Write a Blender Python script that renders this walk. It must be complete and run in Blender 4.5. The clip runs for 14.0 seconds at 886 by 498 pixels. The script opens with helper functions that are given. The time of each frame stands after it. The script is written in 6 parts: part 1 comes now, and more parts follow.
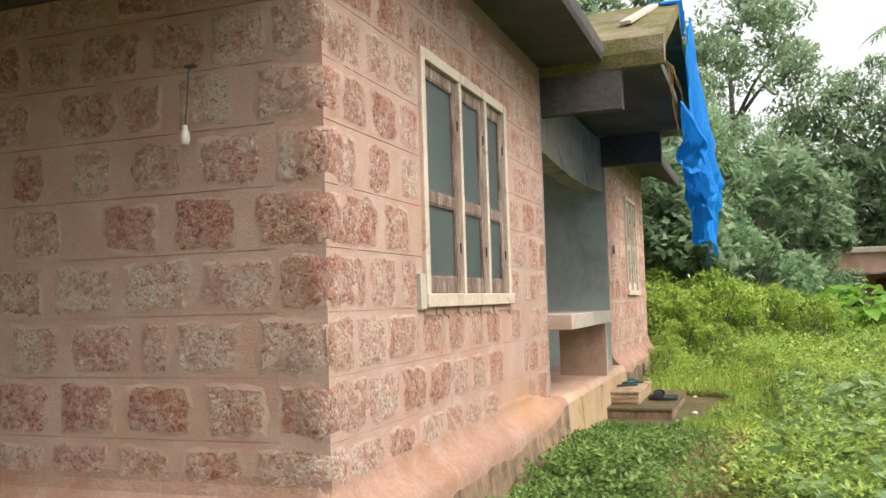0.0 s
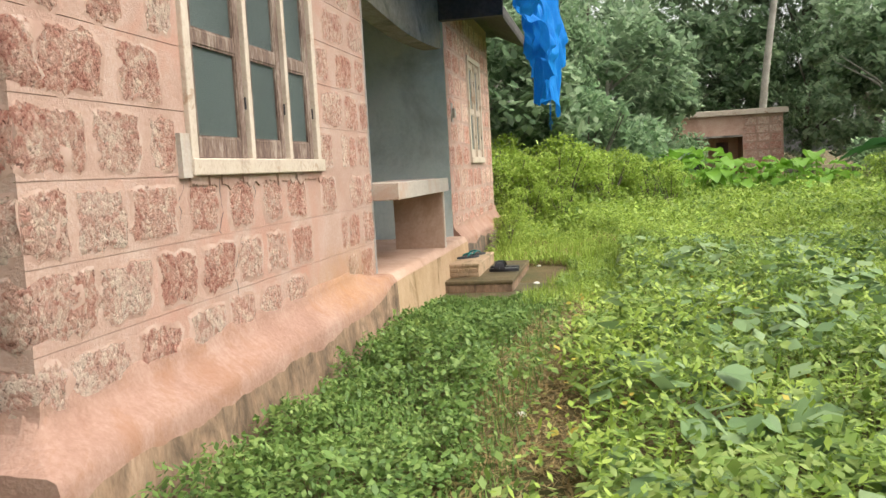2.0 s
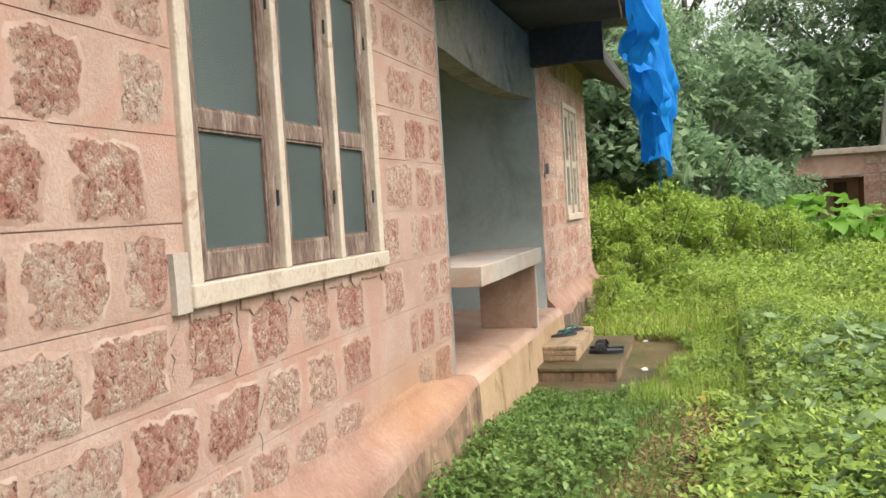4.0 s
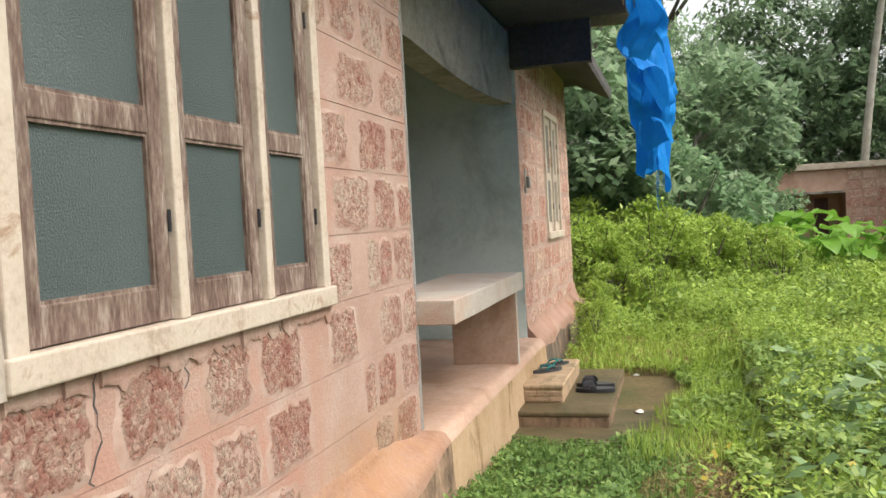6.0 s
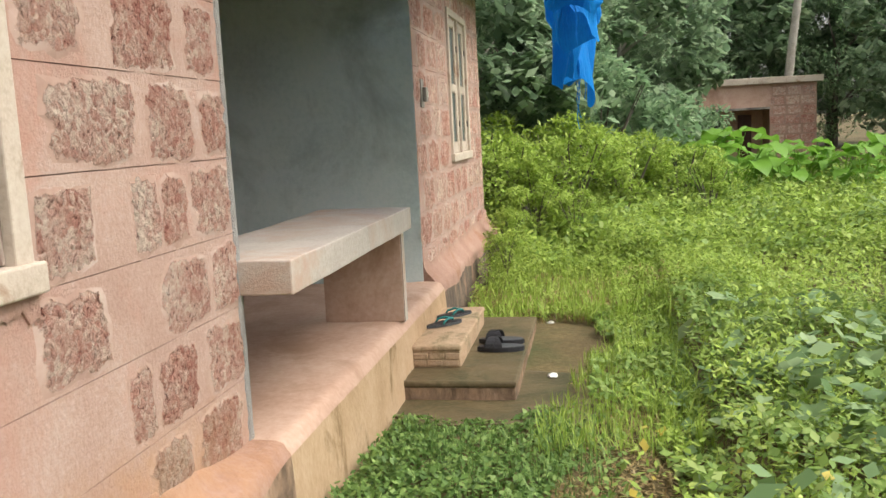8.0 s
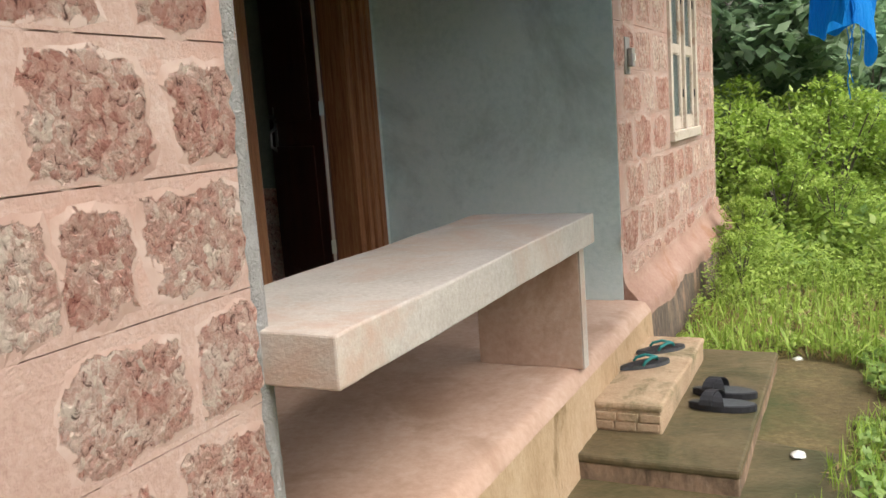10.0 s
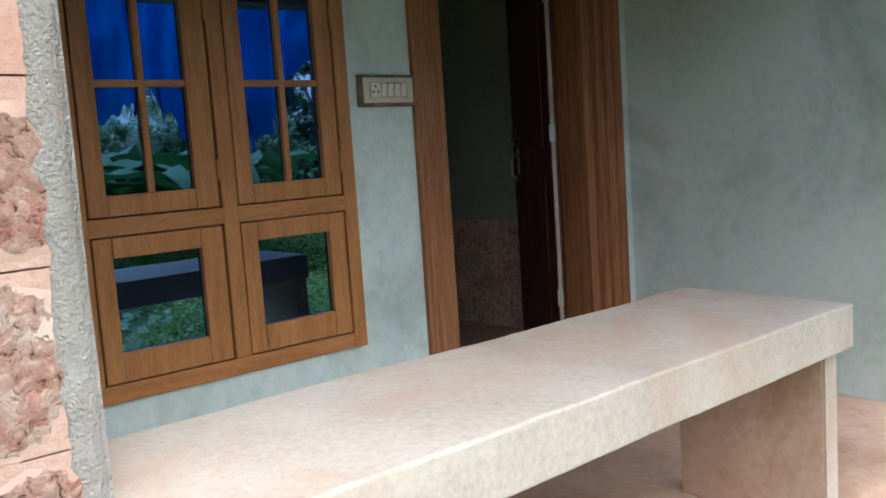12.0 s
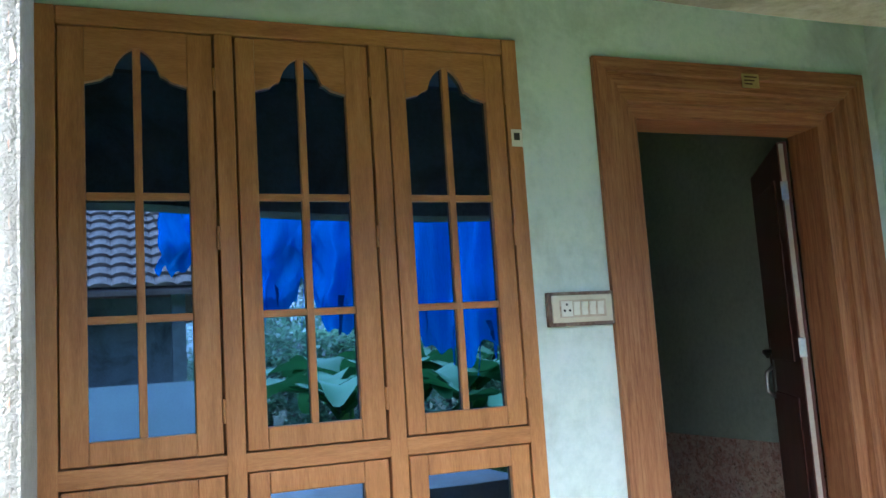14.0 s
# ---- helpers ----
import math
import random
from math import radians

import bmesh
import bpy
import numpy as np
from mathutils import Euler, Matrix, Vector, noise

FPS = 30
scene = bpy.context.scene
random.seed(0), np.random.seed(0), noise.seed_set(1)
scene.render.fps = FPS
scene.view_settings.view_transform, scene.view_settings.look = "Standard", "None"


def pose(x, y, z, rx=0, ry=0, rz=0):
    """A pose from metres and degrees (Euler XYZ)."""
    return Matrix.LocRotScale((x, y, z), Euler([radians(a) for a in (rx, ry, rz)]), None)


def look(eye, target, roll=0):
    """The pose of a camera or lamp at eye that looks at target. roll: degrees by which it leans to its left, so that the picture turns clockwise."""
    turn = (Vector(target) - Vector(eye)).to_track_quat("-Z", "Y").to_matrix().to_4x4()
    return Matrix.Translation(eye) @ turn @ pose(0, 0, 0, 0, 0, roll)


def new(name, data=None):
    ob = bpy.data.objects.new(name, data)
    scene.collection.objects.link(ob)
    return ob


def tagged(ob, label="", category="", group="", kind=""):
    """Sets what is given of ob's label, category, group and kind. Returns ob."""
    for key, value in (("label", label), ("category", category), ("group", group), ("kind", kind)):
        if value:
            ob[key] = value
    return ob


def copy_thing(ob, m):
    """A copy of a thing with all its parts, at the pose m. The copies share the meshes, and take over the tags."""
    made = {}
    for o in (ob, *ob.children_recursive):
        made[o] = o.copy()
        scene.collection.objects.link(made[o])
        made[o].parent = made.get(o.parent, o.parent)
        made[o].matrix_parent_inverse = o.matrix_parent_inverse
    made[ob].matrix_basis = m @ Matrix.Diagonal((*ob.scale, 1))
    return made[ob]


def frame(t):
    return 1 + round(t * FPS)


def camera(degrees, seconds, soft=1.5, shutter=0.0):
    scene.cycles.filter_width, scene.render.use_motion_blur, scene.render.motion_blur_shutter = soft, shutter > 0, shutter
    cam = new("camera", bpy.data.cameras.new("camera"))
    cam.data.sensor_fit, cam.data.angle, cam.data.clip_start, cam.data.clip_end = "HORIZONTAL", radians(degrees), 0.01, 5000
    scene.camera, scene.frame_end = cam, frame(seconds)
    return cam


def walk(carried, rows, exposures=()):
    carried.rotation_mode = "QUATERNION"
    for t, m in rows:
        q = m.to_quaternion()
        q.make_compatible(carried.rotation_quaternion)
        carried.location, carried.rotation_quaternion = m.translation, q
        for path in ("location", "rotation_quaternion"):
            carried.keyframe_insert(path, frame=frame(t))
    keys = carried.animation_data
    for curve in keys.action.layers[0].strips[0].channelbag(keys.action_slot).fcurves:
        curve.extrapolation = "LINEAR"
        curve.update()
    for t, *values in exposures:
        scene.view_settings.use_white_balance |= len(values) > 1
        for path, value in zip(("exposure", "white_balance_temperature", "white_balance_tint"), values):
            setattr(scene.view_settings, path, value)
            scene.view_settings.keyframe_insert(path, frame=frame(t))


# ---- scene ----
cam = camera(54.1, 14.0)
PATH = [
    (0, (1.554, -2.990, 1.257), (0.796, -0.883, 1.394), -1.7),
    (0.5, (1.531, -2.736, 1.246), (0.948, -0.571, 1.303), -2.1),
    (1, (1.517, -2.547, 1.269), (1.077, -0.349, 1.215), -2.3),
    (1.5, (1.554, -2.321, 1.250), (1.144, -0.121, 1.089), -2.2),
    (2, (1.626, -2.166, 1.199), (1.198, 0.027, 0.997), -3.2),
    (2.5, (1.544, -1.854, 1.246), (1.159, 0.096, 1.017), -2.6),
    (3, (1.473, -1.643, 1.315), (0.979, 0.529, 1.051), -3.4),
    (3.5, (1.477, -1.403, 1.374), (0.891, 0.752, 1.154), -3.5),
    (3.7, (1.474, -1.307, 1.447), (0.813, 0.831, 1.287), -3.6),
    (5.8, (1.268, -0.417, 1.537), (0.683, 1.748, 1.528), -3.4),
    (6, (1.241, -0.321, 1.519), (0.654, 1.843, 1.444), -3.1),
    (6.5, (1.173, -0.046, 1.533), (0.600, 2.116, 1.349), -3.3),
    (7, (1.198, 0.302, 1.519), (0.753, 2.482, 1.244), -3.0),
    (7.2, (1.224, 0.433, 1.533), (0.855, 2.628, 1.256), -2.9),
    (9.3, (1.188, 1.804, 1.541), (0.505, 3.911, 1.185), -3.3),
    (9.5, (1.155, 1.948, 1.560), (0.394, 4.029, 1.210), -3.4),
    (10, (1.160, 2.242, 1.558), (0.185, 4.234, 1.219), -4.2),
    (10.5, (1.224, 2.537, 1.568), (0.068, 4.432, 1.243), -4.0),
    (11, (1.200, 2.831, 1.564), (-0.043, 4.667, 1.222), -3.2),
    (11.5, (1.183, 3.076, 1.596), (-0.264, 4.765, 1.299), -4.0),
    (12, (1.217, 3.333, 1.603), (-0.483, 4.775, 1.351), -3.8),
    (12.5, (1.189, 3.515, 1.610), (-0.757, 4.610, 1.392), -3.8),
    (13, (1.135, 3.653, 1.671), (-0.903, 4.591, 1.670), -3.4),
    (13.5, (1.197, 3.779, 1.703), (-0.879, 4.586, 1.967), -3.9),
    (14, (1.197, 3.832, 1.703), (-0.878, 4.637, 1.982), -3.7),
]
EXPOSURE = [(0, 0.35, 6850, 10), (1.5, 0.38, 6850, 10), (3.5, 0.35, 6800, 10), (7, 0.26, 6750, 10), (9.5, 0.28, 6650, 10), (11, 0.46, 6250, 10), (12, 0.80, 6080, 9), (12.5, 0.93, 6000, 9), (13.0, 1.30, 5850, 8), (13.5, 2.0, 5650, 7), (14, 2.15, 5550, 7)]
walk(cam, [(t, look(eye, target, roll)) for t, eye, target, roll in PATH], EXPOSURE)

# ---- world and sun: bright overcast sky ----
world = bpy.data.worlds.new("sky_world")
scene.world = world
world.use_nodes = True
wn = world.node_tree.nodes
wl = world.node_tree.links
sky = wn.new("ShaderNodeTexSky")
sky.sky_type = 'NISHITA'
sky.sun_disc = False
sky.sun_elevation = radians(55)
sky.sun_rotation = radians(101)
sky.air_density = 1.0
sky.dust_density = 5.0
wn["Background"].inputs["Strength"].default_value = 0.15
haze = wn.new("ShaderNodeHueSaturation")
haze.inputs["Saturation"].default_value = 0.22
haze.inputs["Value"].default_value = 1.9
wl.new(sky.outputs[0], haze.inputs["Color"])
wl.new(haze.outputs[0], wn["Background"].inputs["Color"])
sun = new("sun", bpy.data.lights.new("sun", 'SUN'))
sun.data.energy = 0.95
sun.data.angle = radians(30)
sun.data.color = (1.0, 0.96, 0.88)
sun.matrix_world = look((0, 0, 0), (-0.57, 0.11, -0.81))


# ---- mesh helpers ----
def box(bm, x0, x1, y0, y1, z0, z1, bevel=0.0):
    vs = [bm.verts.new(p) for p in ((x0, y0, z0), (x1, y0, z0), (x1, y1, z0), (x0, y1, z0),
                                    (x0, y0, z1), (x1, y0, z1), (x1, y1, z1), (x0, y1, z1))]
    fs = [bm.faces.new([vs[i] for i in f]) for f in ((3, 2, 1, 0), (4, 5, 6, 7), (0, 1, 5, 4),
                                                     (1, 2, 6, 5), (2, 3, 7, 6), (3, 0, 4, 7))]
    if bevel:
        es = list({e for f in fs for e in f.edges})
        bmesh.ops.bevel(bm, geom=es, offset=bevel, segments=2, affect='EDGES', profile=0.5)
    return bm


def boxes(*dims, bevel=0.0):
    bm = bmesh.new()
    for d in dims:
        box(bm, *d, bevel=bevel)
    return bm


def prism(bm, outline, axis, a, b):
    """Extrudes a closed outline of 2D points along an axis from a to b."""
    def place(p, c):
        return {'x': (c, p[0], p[1]), 'y': (p[0], c, p[1]), 'z': (p[0], p[1], c)}[axis]
    lo = [bm.verts.new(place(p, a)) for p in outline]
    hi = [bm.verts.new(place(p, b)) for p in outline]
    n = len(outline)
    bm.faces.new(lo[::-1])
    bm.faces.new(hi)
    for i in range(n):
        bm.faces.new((lo[i], lo[(i + 1) % n], hi[(i + 1) % n], hi[i]))
    bmesh.ops.recalc_face_normals(bm, faces=bm.faces)
    return bm


def tube(bm, points, radii, sides=8):
    """A tapered tube along points."""
    rings = []
    for i, p in enumerate(points):
        p = Vector(p)
        a = Vector(points[max(i - 1, 0)])
        b = Vector(points[min(i + 1, len(points) - 1)])
        d = (b - a).normalized()
        u = d.cross(Vector((0.3, 0.1, 1)) if abs(d.z) < 0.9 else Vector((1, 0, 0))).normalized()
        v = d.cross(u)
        rings.append([bm.verts.new(p + radii[i] * (math.cos(k * 2 * math.pi / sides) * u + math.sin(k * 2 * math.pi / sides) * v))
                      for k in range(sides)])
    for r, s in zip(rings, rings[1:]):
        for k in range(sides):
            bm.faces.new((r[k], r[(k + 1) % sides], s[(k + 1) % sides], s[k]))
    bm.faces.new(rings[0][::-1])
    bm.faces.new(rings[-1])
    return bm


def mesh_from(name, bm, material, smooth=False):
    me = bpy.data.meshes.new(name)
    bmesh.ops.recalc_face_normals(bm, faces=bm.faces)
    bm.to_mesh(me)
    bm.free()
    me.materials.append(material)
    if smooth:
        for p in me.polygons:
            p.use_smooth = True
    return me


def part(name, bm, material, parent=None, label="", smooth=False):
    ob = new(name, mesh_from(name, bm, material, smooth))
    if parent is not None:
        ob.parent = parent
    if label:
        ob["label"] = label
    return ob


def empty(name, label, category, group="", at=(0, 0, 0)):
    ob = new(name)
    ob.location = at
    return tagged(ob, label, category, group)


def weathered(name, bm, material, parent=None, amount=0.004, size=0.25, smooth=True):
    """A cut-up, slightly uneven mesh part for hand-finished masonry."""
    bmesh.ops.recalc_face_normals(bm, faces=bm.faces)
    for _ in range(5):
        long = [e for e in bm.edges if e.calc_length() > size]
        if not long:
            break
        bmesh.ops.subdivide_edges(bm, edges=long, cuts=1, use_grid_fill=True)
    for v in bm.verts:
        n = noise.noise_vector(v.co * 3.1) * amount + noise.noise_vector(v.co * 9.7) * amount * 0.5
        v.co += n
    ob = part(name, bm, material, parent)
    return ob


# ---- materials ----
def node(tree, kind, **values):
    n = tree.nodes.new(kind)
    for k, v in values.items():
        n.inputs[k.replace("_", " ")].default_value = v
    return n


def ramp(tree, stops, src):
    r = tree.nodes.new("ShaderNodeValToRGB")
    e = r.color_ramp.elements
    while len(e) < len(stops):
        e.new(0.5)
    for i, (p, c) in enumerate(stops):
        e[i].position = p
        e[i].color = (*c, 1) if len(c) == 3 else c
    tree.links.new(src, r.inputs[0])
    return r


def surface(name, stops, scale=4.0, fine=40.0, rough=0.8, bump=0.15, bump_scale=None, stain=None, stain_scale=1.2,
            stretch=(1, 1, 1), metallic=0.0, distort=0.0, stain_cut=(0.5, 0.7), coords="Object", spec=0.3):
    """Two scales of colour variation, a stain layer and fine relief."""
    m = bpy.data.materials.new(name)
    m.use_nodes = True
    t = m.node_tree
    b = t.nodes["Principled BSDF"]
    tc = t.nodes.new("ShaderNodeTexCoord")
    mp = t.nodes.new("ShaderNodeMapping")
    mp.inputs["Scale"].default_value = stretch
    t.links.new(tc.outputs[coords], mp.inputs[0])
    big = node(t, "ShaderNodeTexNoise", Scale=scale, Detail=6.0, Roughness=0.6, Distortion=distort)
    small = node(t, "ShaderNodeTexNoise", Scale=fine, Detail=5.0, Roughness=0.65)
    for n in (big, small):
        t.links.new(mp.outputs[0], n.inputs["Vector"])
    mix = t.nodes.new("ShaderNodeMath")
    mix.operation = 'MULTIPLY_ADD'
    mix.inputs[1].default_value = 0.45
    t.links.new(small.outputs["Fac"], mix.inputs[0])
    half = t.nodes.new("ShaderNodeMath")
    half.operation = 'MULTIPLY'
    half.inputs[1].default_value = 0.55
    t.links.new(big.outputs["Fac"], half.inputs[0])
    t.links.new(half.outputs[0], mix.inputs[2])
    col = ramp(t, stops, mix.outputs[0]).outputs[0]
    if stain:
        sn = node(t, "ShaderNodeTexNoise", Scale=stain_scale, Detail=7.0, Roughness=0.7, Distortion=0.6)
        t.links.new(mp.outputs[0], sn.inputs["Vector"])
        cut = ramp(t, [(stain_cut[0], (0, 0, 0)), (stain_cut[1], (1, 1, 1))], sn.outputs["Fac"])
        mx = t.nodes.new("ShaderNodeMix")
        mx.data_type = 'RGBA'
        t.links.new(cut.outputs[0], mx.inputs[0])
        t.links.new(col, mx.inputs[6])
        mx.inputs[7].default_value = (*stain, 1)
        col = mx.outputs[2]
    t.links.new(col, b.inputs["Base Color"])
    b.inputs["Roughness"].default_value = rough
    b.inputs["Metallic"].default_value = metallic
    b.inputs["Specular IOR Level"].default_value = spec
    if bump:
        bn = node(t, "ShaderNodeTexNoise", Scale=bump_scale or fine, Detail=6.0, Roughness=0.6)
        t.links.new(mp.outputs[0], bn.inputs["Vector"])
        bp = node(t, "ShaderNodeBump", Strength=bump, Distance=0.02)
        t.links.new(bn.outputs["Fac"], bp.inputs["Height"])
        t.links.new(bp.outputs[0], b.inputs["Normal"])
    return m


def laterite(name):
    """Chisel-dressed laterite: flaky chips and pits in pink, ochre and iron red, with mortar smeared over its ragged rim."""
    m = bpy.data.materials.new(name)
    m.use_nodes = True
    t = m.node_tree
    b = t.nodes["Principled BSDF"]
    b.inputs["Roughness"].default_value = 0.92
    b.inputs["Specular IOR Level"].default_value = 0.2
    info = t.nodes.new("ShaderNodeObjectInfo")
    geo = t.nodes.new("ShaderNodeNewGeometry")
    rim = t.nodes.new("ShaderNodeAttribute")
    rim.attribute_name = "rim"

    def math2(op, x, y, z=None):
        n = t.nodes.new("ShaderNodeMath")
        n.operation = op
        for i, v in enumerate((x, y, z)):
            if v is None:
                continue
            if isinstance(v, (int, float)):
                n.inputs[i].default_value = v
            else:
                t.links.new(v, n.inputs[i])
        return n.outputs[0]

    def pattern(scale, detail, rough, distort):
        n = node(t, "ShaderNodeTexNoise", Scale=scale, Detail=detail, Roughness=rough, Distortion=distort)
        t.links.new(geo.outputs["Position"], n.inputs["Vector"])
        return n.outputs["Fac"]
    warp = node(t, "ShaderNodeTexNoise", Scale=20.0, Detail=3.0)
    t.links.new(geo.outputs["Position"], warp.inputs["Vector"])
    add = t.nodes.new("ShaderNodeVectorMath")
    add.operation = 'MULTIPLY_ADD'
    t.links.new(warp.outputs["Color"], add.inputs[0])
    add.inputs[1].default_value = (0.06, 0.06, 0.06)
    t.links.new(geo.outputs["Position"], add.inputs[2])
    cells = node(t, "ShaderNodeTexVoronoi", Scale=46.0)
    t.links.new(add.outputs[0], cells.inputs["Vector"])
    chips = math2('SUBTRACT', 1.0, cells.outputs["Distance"])
    flakes = pattern(42.0, 8.0, 0.74, 1.2)
    height = math2('MULTIPLY_ADD', chips, 0.38, flakes)
    sep = t.nodes.new("ShaderNodeSeparateColor")
    t.links.new(cells.outputs["Color"], sep.inputs[0])
    patch = pattern(7.0, 5.0, 0.7, 0.3)
    tone = math2('MULTIPLY_ADD', sep.outputs[0], 0.30, patch)
    tone = math2('MULTIPLY_ADD', info.outputs["Random"], 0.26, tone)
    tone = math2('MULTIPLY_ADD', math2('SUBTRACT', flakes, 0.5), 0.8, tone)
    col = ramp(t, [(0.42, (0.40, 0.15, 0.115)), (0.60, (0.555, 0.285, 0.22)), (0.80, (0.66, 0.43, 0.345)), (1.0, (0.77, 0.62, 0.51))], tone)
    # pit shade painted in: colour darkens where the flake relief is low
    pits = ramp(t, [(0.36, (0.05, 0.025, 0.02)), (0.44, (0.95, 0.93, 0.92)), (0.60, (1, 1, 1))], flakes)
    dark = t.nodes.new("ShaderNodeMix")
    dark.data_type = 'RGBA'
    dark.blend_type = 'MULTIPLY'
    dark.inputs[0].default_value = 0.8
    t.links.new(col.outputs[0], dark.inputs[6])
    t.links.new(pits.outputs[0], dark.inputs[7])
    ragged = pattern(34.0, 6.0, 0.7, 0.5)
    edge = math2('MULTIPLY_ADD', ragged, 1.9, rim.outputs["Fac"])
    edge = math2('MULTIPLY_ADD', math2('SUBTRACT', pattern(11.0, 3.0, 0.6, 0.4), 0.37), 1.2, edge)
    smear = pattern(1.7, 4.0, 0.6, 0.5)
    edge = math2('MULTIPLY_ADD', math2('SUBTRACT', smear, 0.5), 1.6, edge)
    cover_mask = ramp(t, [(0.88, (0, 0, 0)), (1.02, (1, 1, 1))], math2('MULTIPLY', edge, 0.645))
    mortar = ramp(t, [(0.3, (0.32, 0.193, 0.153)), (0.5, (0.41, 0.278, 0.226)), (0.7, (0.485, 0.375, 0.32))], pattern(5.0, 6.0, 0.6, 0.0))
    both = t.nodes.new("ShaderNodeMix")
    both.data_type = 'RGBA'
    t.links.new(cover_mask.outputs[0], both.inputs[0])
    t.links.new(dark.outputs[2], both.inputs[6])
    t.links.new(mortar.outputs[0], both.inputs[7])
    t.links.new(both.outputs[2], b.inputs["Base Color"])
    bare = math2('SUBTRACT', 1.0, cover_mask.outputs[0])
    relief = math2('MULTIPLY', math2('SUBTRACT', height, 0.74), bare)
    bp = node(t, "ShaderNodeBump", Strength=1.0, Distance=0.036)
    t.links.new(relief, bp.inputs["Height"])
    t.links.new(bp.outputs[0], b.inputs["Normal"])
    return m


def foliage(name, stops, rough=0.5, trans=0.25):
    """Leaves: colour by leaf, some light passing through."""
    m = bpy.data.materials.new(name)
    m.use_nodes = True
    t = m.node_tree
    b = t.nodes["Principled BSDF"]
    geo = t.nodes.new("ShaderNodeNewGeometry")
    tc = t.nodes.new("ShaderNodeTexCoord")
    big = node(t, "ShaderNodeTexNoise", Scale=0.9, Detail=3.0)
    t.links.new(tc.outputs["Object"], big.inputs["Vector"])
    mix = t.nodes.new("ShaderNodeMath")
    mix.operation = 'MULTIPLY_ADD'
    mix.inputs[1].default_value = 0.5
    t.links.new(geo.outputs["Random Per Island"], mix.inputs[0])
    half = t.nodes.new("ShaderNodeMath")
    half.operation = 'MULTIPLY'
    half.inputs[1].default_value = 0.5
    t.links.new(big.outputs["Fac"], half.inputs[0])
    t.links.new(half.outputs[0], mix.inputs[2])
    col = ramp(t, stops, mix.outputs[0])
    t.links.new(col.outputs[0], b.inputs["Base Color"])
    b.inputs["Roughness"].default_value = rough
    b.inputs["Specular IOR Level"].default_value = 0.35
    tr = t.nodes.new("ShaderNodeBsdfTranslucent")
    t.links.new(col.outputs[0], tr.inputs[0])
    ms = t.nodes.new("ShaderNodeMixShader")
    ms.inputs[0].default_value = trans
    t.links.new(b.outputs[0], ms.inputs[1])
    t.links.new(tr.outputs[0], ms.inputs[2])
    t.links.new(ms.outputs[0], t.nodes["Material Output"].inputs[0])
    return m


def glazing(name, base, rough, metallic=0.0, bump=0.0, bump_scale=60.0, spec=0.5):
    m = bpy.data.materials.new(name)
    m.use_nodes = True
    t = m.node_tree
    b = t.nodes["Principled BSDF"]
    b.inputs["Base Color"].default_value = (*base, 1)
    b.inputs["Roughness"].default_value = rough
    b.inputs["Metallic"].default_value = metallic
    b.inputs["Specular IOR Level"].default_value = spec
    if bump:
        tc = t.nodes.new("ShaderNodeTexCoord")
        bn = node(t, "ShaderNodeTexNoise", Scale=bump_scale, Detail=2.0)
        t.links.new(tc.outputs["Object"], bn.inputs["Vector"])
        bp = node(t, "ShaderNodeBump", Strength=bump, Distance=0.01)
        t.links.new(bn.outputs["Fac"], bp.inputs["Height"])
        t.links.new(bp.outputs[0], b.inputs["Normal"])
    return m


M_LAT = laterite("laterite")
M_MORTAR = surface("pointing_mortar", [(0.3, (0.32, 0.193, 0.153)), (0.5, (0.41, 0.278, 0.226)), (0.7, (0.485, 0.375, 0.32))], 3.0, 60.0, 0.9, 0.35,
                   90, stain=(0.42, 0.225, 0.172), stain_scale=1.7)
M_PLINTH = surface("plinth_render", [(0.3, (0.235, 0.13, 0.096)), (0.5, (0.32, 0.197, 0.15)), (0.7, (0.40, 0.275, 0.222))], 4.0, 45.0, 0.9, 0.4, 60,
                   stain=(0.27, 0.14, 0.085), stain_scale=3.4, stain_cut=(0.52, 0.70))
M_SKIRT = surface("damp_stained_render", [(0.3, (0.20, 0.125, 0.08)), (0.5, (0.31, 0.205, 0.135)), (0.7, (0.42, 0.295, 0.205))], 6.0, 40.0, 0.92, 0.5, 45,
                  stain=(0.10, 0.072, 0.048), stain_scale=8.0, stretch=(1, 1, 0.5), stain_cut=(0.40, 0.66))
M_ALGAE = surface("black_algae_render", [(0.3, (0.05, 0.038, 0.03)), (0.5, (0.11, 0.085, 0.065)), (0.7, (0.24, 0.175, 0.125))], 6.0, 40.0, 0.95, 0.5, 45,
                  stain=(0.30, 0.19, 0.13), stain_scale=7.0, stretch=(1, 1, 0.35), stain_cut=(0.52, 0.66))
M_OCHRE = surface("ochre_floor_edge", [(0.3, (0.31, 0.20, 0.11)), (0.5, (0.42, 0.29, 0.175)), (0.7, (0.50, 0.37, 0.25))], 3.0, 50.0, 0.92, 0.4, 70,
                  stain=(0.20, 0.13, 0.06), stain_scale=4.0, stretch=(1, 1, 0.5), stain_cut=(0.56, 0.68))
M_FLOOR = surface("dusty_red_cement", [(0.3, (0.34, 0.205, 0.145)), (0.5, (0.44, 0.295, 0.22)), (0.7, (0.51, 0.38, 0.30))], 1.8, 35.0, 0.75, 0.1, 60,
                  stain=(0.30, 0.18, 0.12), stain_scale=2.0)
M_BENCH = surface("bare_cement", [(0.3, (0.33, 0.285, 0.245)), (0.5, (0.44, 0.395, 0.345)), (0.7, (0.53, 0.49, 0.435))], 2.5, 60.0, 0.85, 0.25, 110,
                  stain=(0.43, 0.31, 0.24), stain_scale=1.8, stain_cut=(0.44, 0.64))
